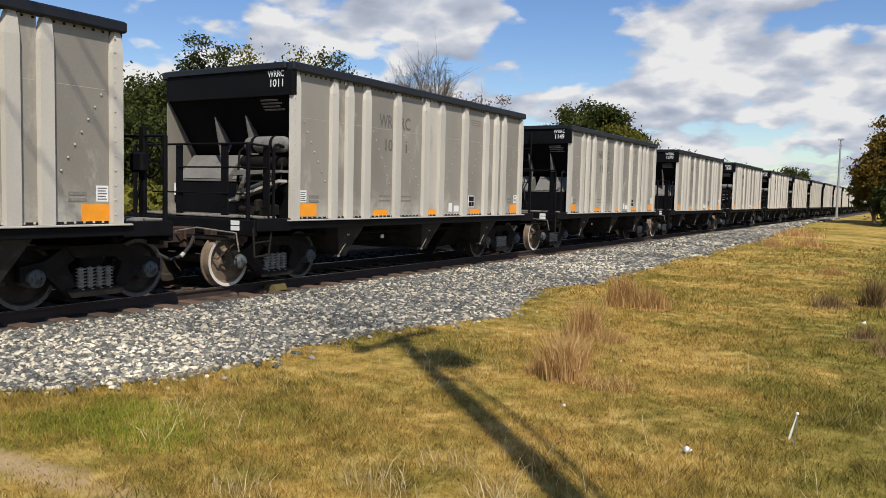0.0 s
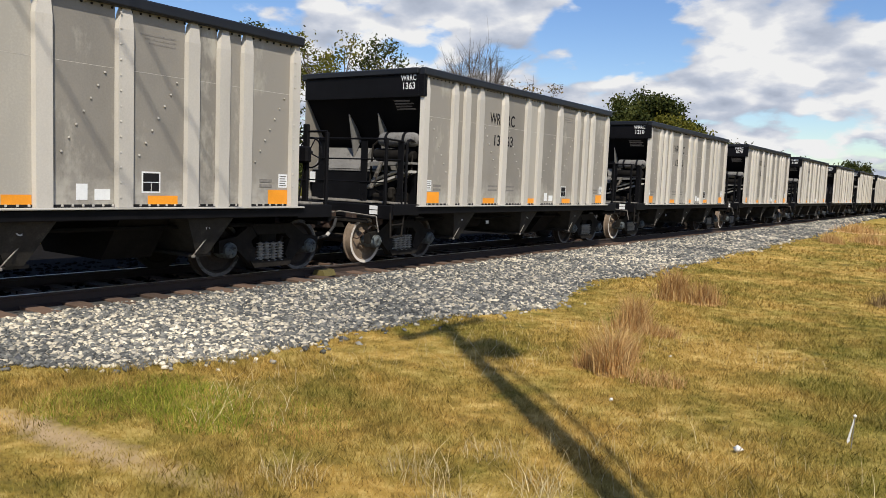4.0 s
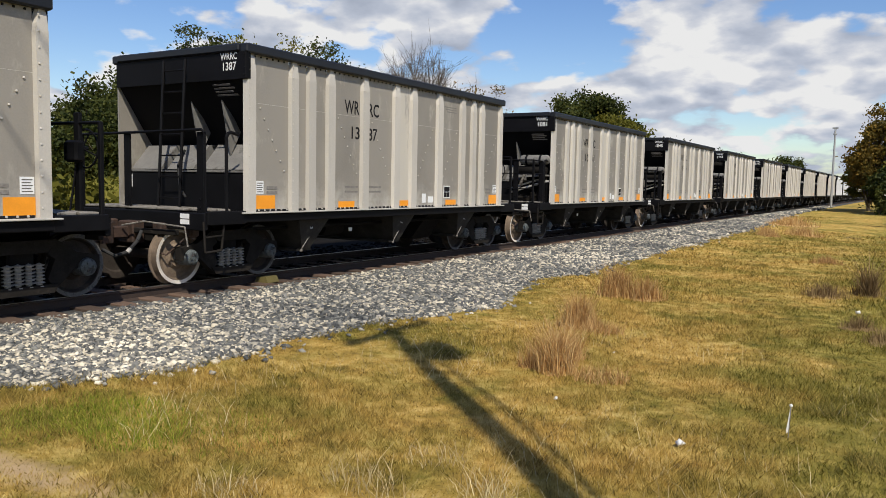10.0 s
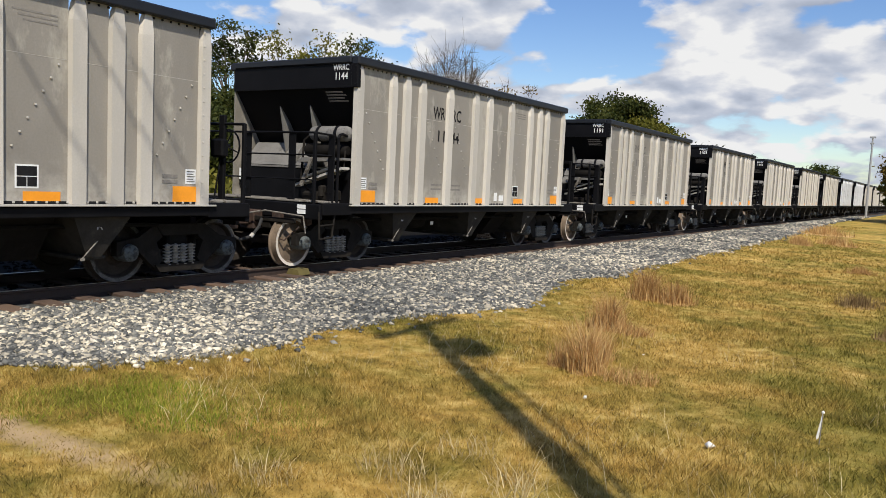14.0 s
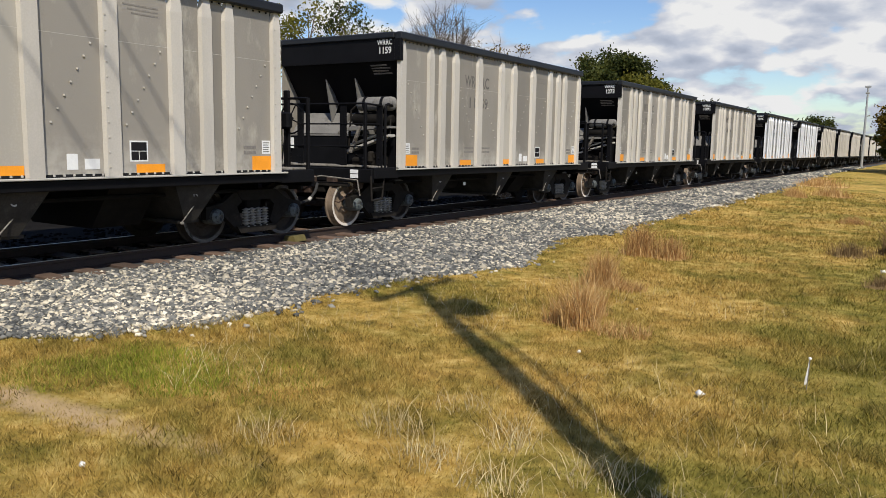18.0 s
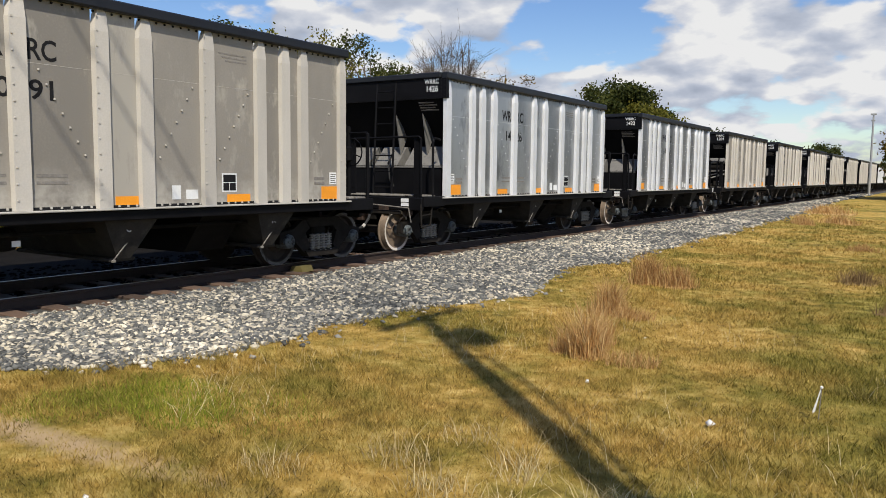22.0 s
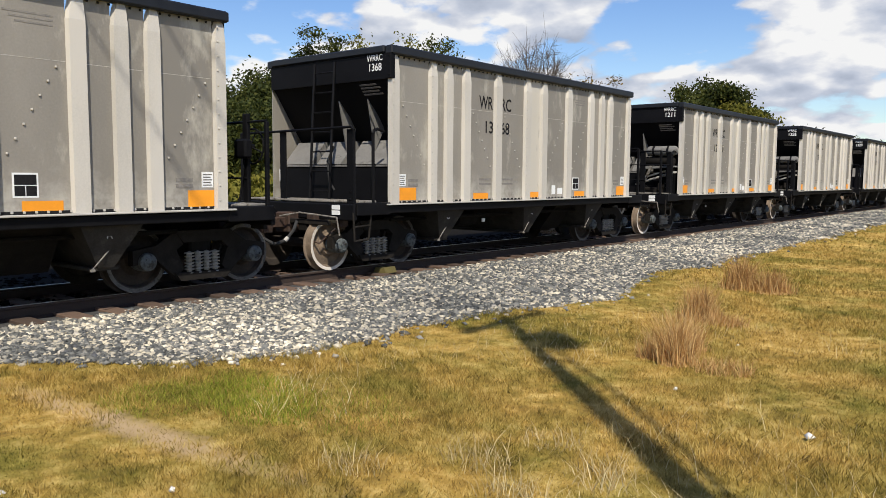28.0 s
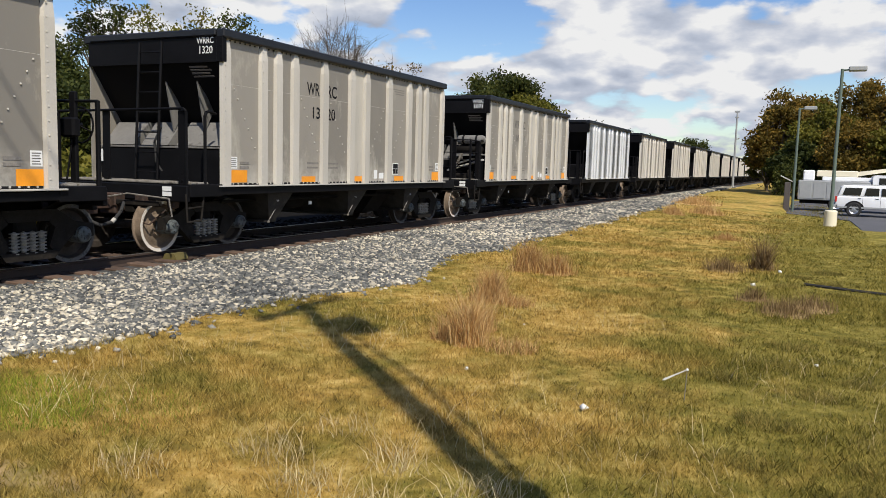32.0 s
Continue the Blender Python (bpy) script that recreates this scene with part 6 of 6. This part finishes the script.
lamp_post(0.95, 35.0, 6.25, "tall green lamp post on a cream concrete footing", True)
lamp_post(-0.66, 47.0, 5.65, "green lamp post beside a dark cabinet", False)


def far_pole():
    e = tagged(new("signal_pole"), "thin steel pole with a small head beside the track", "pole")
    e.location = (-8.0, 97.5, -0.3)
    part("shaft", Geo().tube((0, 0, 0), (0, 0, 9.2), 0.14, 8, 0.09), M["greypaint"], e, smooth=True)
    part("head", Geo().box((-0.30, -0.10, 9.05), (0.30, 0.10, 9.25), 0.03).box((-0.2, -0.1, 8.4), (0.2, 0.1, 8.55), 0.02), M["greypaint"], e)


far_pole()


def road_wheel(parent, x, y, r, out):
    w = part("wheel", Geo().lathe([(r * 0.62, -0.10), (r * 0.9, -0.11), (r, -0.08), (r, 0.08), (r * 0.9, 0.11), (r * 0.62, 0.10)], 24, "y"), M["rubber"], parent, at=pose(x, y, r), smooth=True)
    part("hubcap", Geo().lathe([(0.0, 0.085 * out), (r * 0.2, 0.09 * out), (r * 0.5, 0.06 * out), (r * 0.64, 0.095 * out)], 20, "y"), M["chrome"], w, smooth=True)


def rounded(ob, width=0.05):
    b = ob.modifiers.new("rounding", "BEVEL")
    b.width, b.segments, b.limit_method = width, 3, "ANGLE"
    for p in ob.data.polygons:
        p.use_smooth = True
    return ob


def suv():
    e = tagged(new("suv"), "white four-door sport utility vehicle parked on the asphalt", "car")
    e.location = (1.34, 44.0, GP + 0.03)
    # profile from the tail (x = 0) to the nose, extruded across the width
    body = [(0.02, 0.42), (0.0, 0.62), (0.06, 0.95), (0.10, 1.0), (3.30, 1.02), (4.45, 0.92), (4.58, 0.75), (4.60, 0.42)]
    rounded(part("body", Geo().prism(body, "y", 0.0, 1.72), M["carpaint"], e))
    cabin = [(0.10, 1.0), (0.26, 1.50), (0.36, 1.56), (2.35, 1.57), (2.55, 1.52), (3.25, 1.02)]
    rounded(part("cabin", Geo().prism(cabin, "y", 0.05, 1.67), M["carpaint"], e))
    for pts in ([(0.30, 1.06), (0.42, 1.44), (1.18, 1.44), (1.10, 1.06)], [(1.28, 1.06), (1.36, 1.44), (1.92, 1.44), (1.92, 1.06)], [(2.02, 1.06), (2.02, 1.44), (2.45, 1.44), (2.95, 1.06)]):
        part("window", Geo().prism(pts, "y", 0.030, 0.048), M["glass_dark"], e, "dark side window")
    part("rear_window", Geo().prism([(0.115, 1.10), (0.235, 1.44), (0.255, 1.44), (0.135, 1.10)], "y", 0.2, 1.5), M["glass_dark"], e, "dark rear window")
    part("tail_light", Geo().box((-0.02, -0.01, 0.72), (0.07, 0.14, 1.0), 0.01), M["red"], e, "red tail light")
    part("bumper", Geo().box((-0.10, 0.0, 0.42), (0.14, 1.72, 0.60), 0.03), M["greypaint"], e)
    part("side_trim", Geo().box((0.1, -0.015, 0.42), (4.5, 0.0, 0.50), 0.005), M["greypaint"], e)
    for x in (1.22, 2.0):
        part("door_seam", Geo().box((x, -0.004, 0.52), (x + 0.012, 0.0, 1.02)), M["ink"], e)
        part("door_handle", Geo().box((x - 0.22, -0.02, 0.90), (x - 0.08, 0.0, 0.93), 0.005), M["ink"], e)
    for y in (0.25, 1.45):
        part("roof_rail", Geo().tube((0.6, y, 1.60), (2.3, y, 1.60), 0.018, 6), M["greypaint"], e)
    for x in (0.86, 3.62):
        part("wheel_arch", Geo().prism([(x + 0.46 * math.cos(a), 0.36 + 0.44 * math.sin(a)) for a in [3.1416 * i / 10 for i in range(11)]], "y", -0.006, 0.3), M["ink"], e)
        road_wheel(e, x, 0.08, 0.36, -1)
        road_wheel(e, x, 1.62, 0.36, 1)


suv()


def bucket_truck():
    e = tagged(new("bucket_truck"), "grey utility truck with a cream bucket boom folded on top", "truck")
    e.location = (0.25, 48.6, GP + 0.03)
    part("service_body", Geo().box((-0.72, 0.0, 0.62), (2.9, 2.1, 1.72), 0.04), M["greypaint"], e, "grey service body")
    for x in (-0.62, 0.08, 0.75):
        part("locker_door", Geo().box((x, -0.02, 0.72), (x + 0.6, 0.0, 1.62), 0.01), M["greypaint"], e)
    part("cab", Geo().prism([(3.0, 0.5), (3.0, 2.0), (3.2, 2.1), (4.3, 2.1), (4.8, 1.35), (5.9, 1.25), (6.0, 0.5)], "y", 0.1, 2.0), M["carpaint"], e, "white cab")
    part("cab_window", Geo().prism([(3.3, 1.4), (3.3, 1.95), (4.2, 1.95), (4.6, 1.4)], "y", 0.08, 0.1), M["glass_dark"], e)
    part("boom", Geo().box((0.2, 0.8, 1.95), (2.3, 1.2, 2.30), 0.04).prism([(2.2, 2.0), (2.2, 2.25), (4.6, 2.62), (4.6, 2.45)], "y", 0.85, 1.15), M["boom"], e, "cream insulated boom")
    part("lower_boom", Geo().box((0.5, 0.75, 1.72), (3.8, 1.25, 1.95), 0.03), M["carpaint"], e)
    part("bucket", Geo().box((-0.5, 0.6, 1.7), (0.1, 1.2, 2.3), 0.06), M["carpaint"], e, "white work bucket")
    part("chassis", Geo().box((-0.6, 0.3, 0.42), (5.8, 1.8, 0.62), 0.02), M["grime"], e)
    for x in (1.3, 5.0):
        road_wheel(e, x, 0.12, 0.42, -1)
        road_wheel(e, x, 1.98, 0.42, 1)


bucket_truck()


def cabinet():
    e = tagged(new("equipment_cabinet"), "dark metal cabinet with a raised pale lid", "cabinet")
    e.location = (-1.12, 46.4, GP)
    part("body", Geo().box((0, 0, 0), (0.3, 0.6, 1.62), 0.02), M["cabinet"], e)
    part("lid", Geo().prism([(-0.25, 1.95), (-0.22, 1.99), (0.40, 1.68), (0.38, 1.64)], "y", 0.0, 0.6), M["dust"], e, "raised pale lid")


cabinet()


# ---- movement: the train runs by at about 8 m/s ----
def travelled(t):
    return SPEED * t + 0.5 * GAIN * t * t


def motions():
    times = [0, 1 / 30] + [2.0 * k for k in range(1, 16)] + [32 - 1 / 30, 32]
    for n, car, near in TRAIN:
        y0 = FRONT0 + n * CAR_PITCH
        walk(car, [(t, pose(TC, y0 - travelled(t), RAIL)) for t in times])
        sets = [o for o in car.children if o.name.startswith("wheelset")]
        # wheels are seen turning while the car is within some 40 m
        t0 = max(0.0, (y0 - 40) / 8.1)
        t1 = min(32.0, max(0.2, (y0 + 14) / 8.1))
        if not near or t0 >= 32:
            continue
        ticks = [t0 + k / 15 for k in range(int((t1 - t0) * 15) + 1)]
        ticks = ([0.0] if t0 > 0 else []) + ticks + ([32.0] if ticks[-1] < 31.95 else [])
        for w in sets:
            x, y, z = w.location
            rows = []
            for t in ticks:
                tt = min(max(t, t0), t1)
                a = math.degrees((travelled(tt) - travelled(t0)) / 0.42)
                rows.append((t, pose(x, y, z) @ Matrix.Rotation(radians(a), 4, "X")))
            walk(w, rows)
    # seconds and the lift of the ribbon in degrees
    lifts = [(0, 14), (1, 26), (4, 10), (8, 5), (14, 8), (20, 6), (22, 14), (24, 26), (26.5, 33), (27, 26), (28.5, 22), (29.5, 28), (30, 44), (30.5, 48), (31, 46), (31.5, 54), (32, 60)]
    walk(ribbon, [(t, pose(0.01, 0, 0.25, 0, a, 0)) for t, a in lifts])


motions()
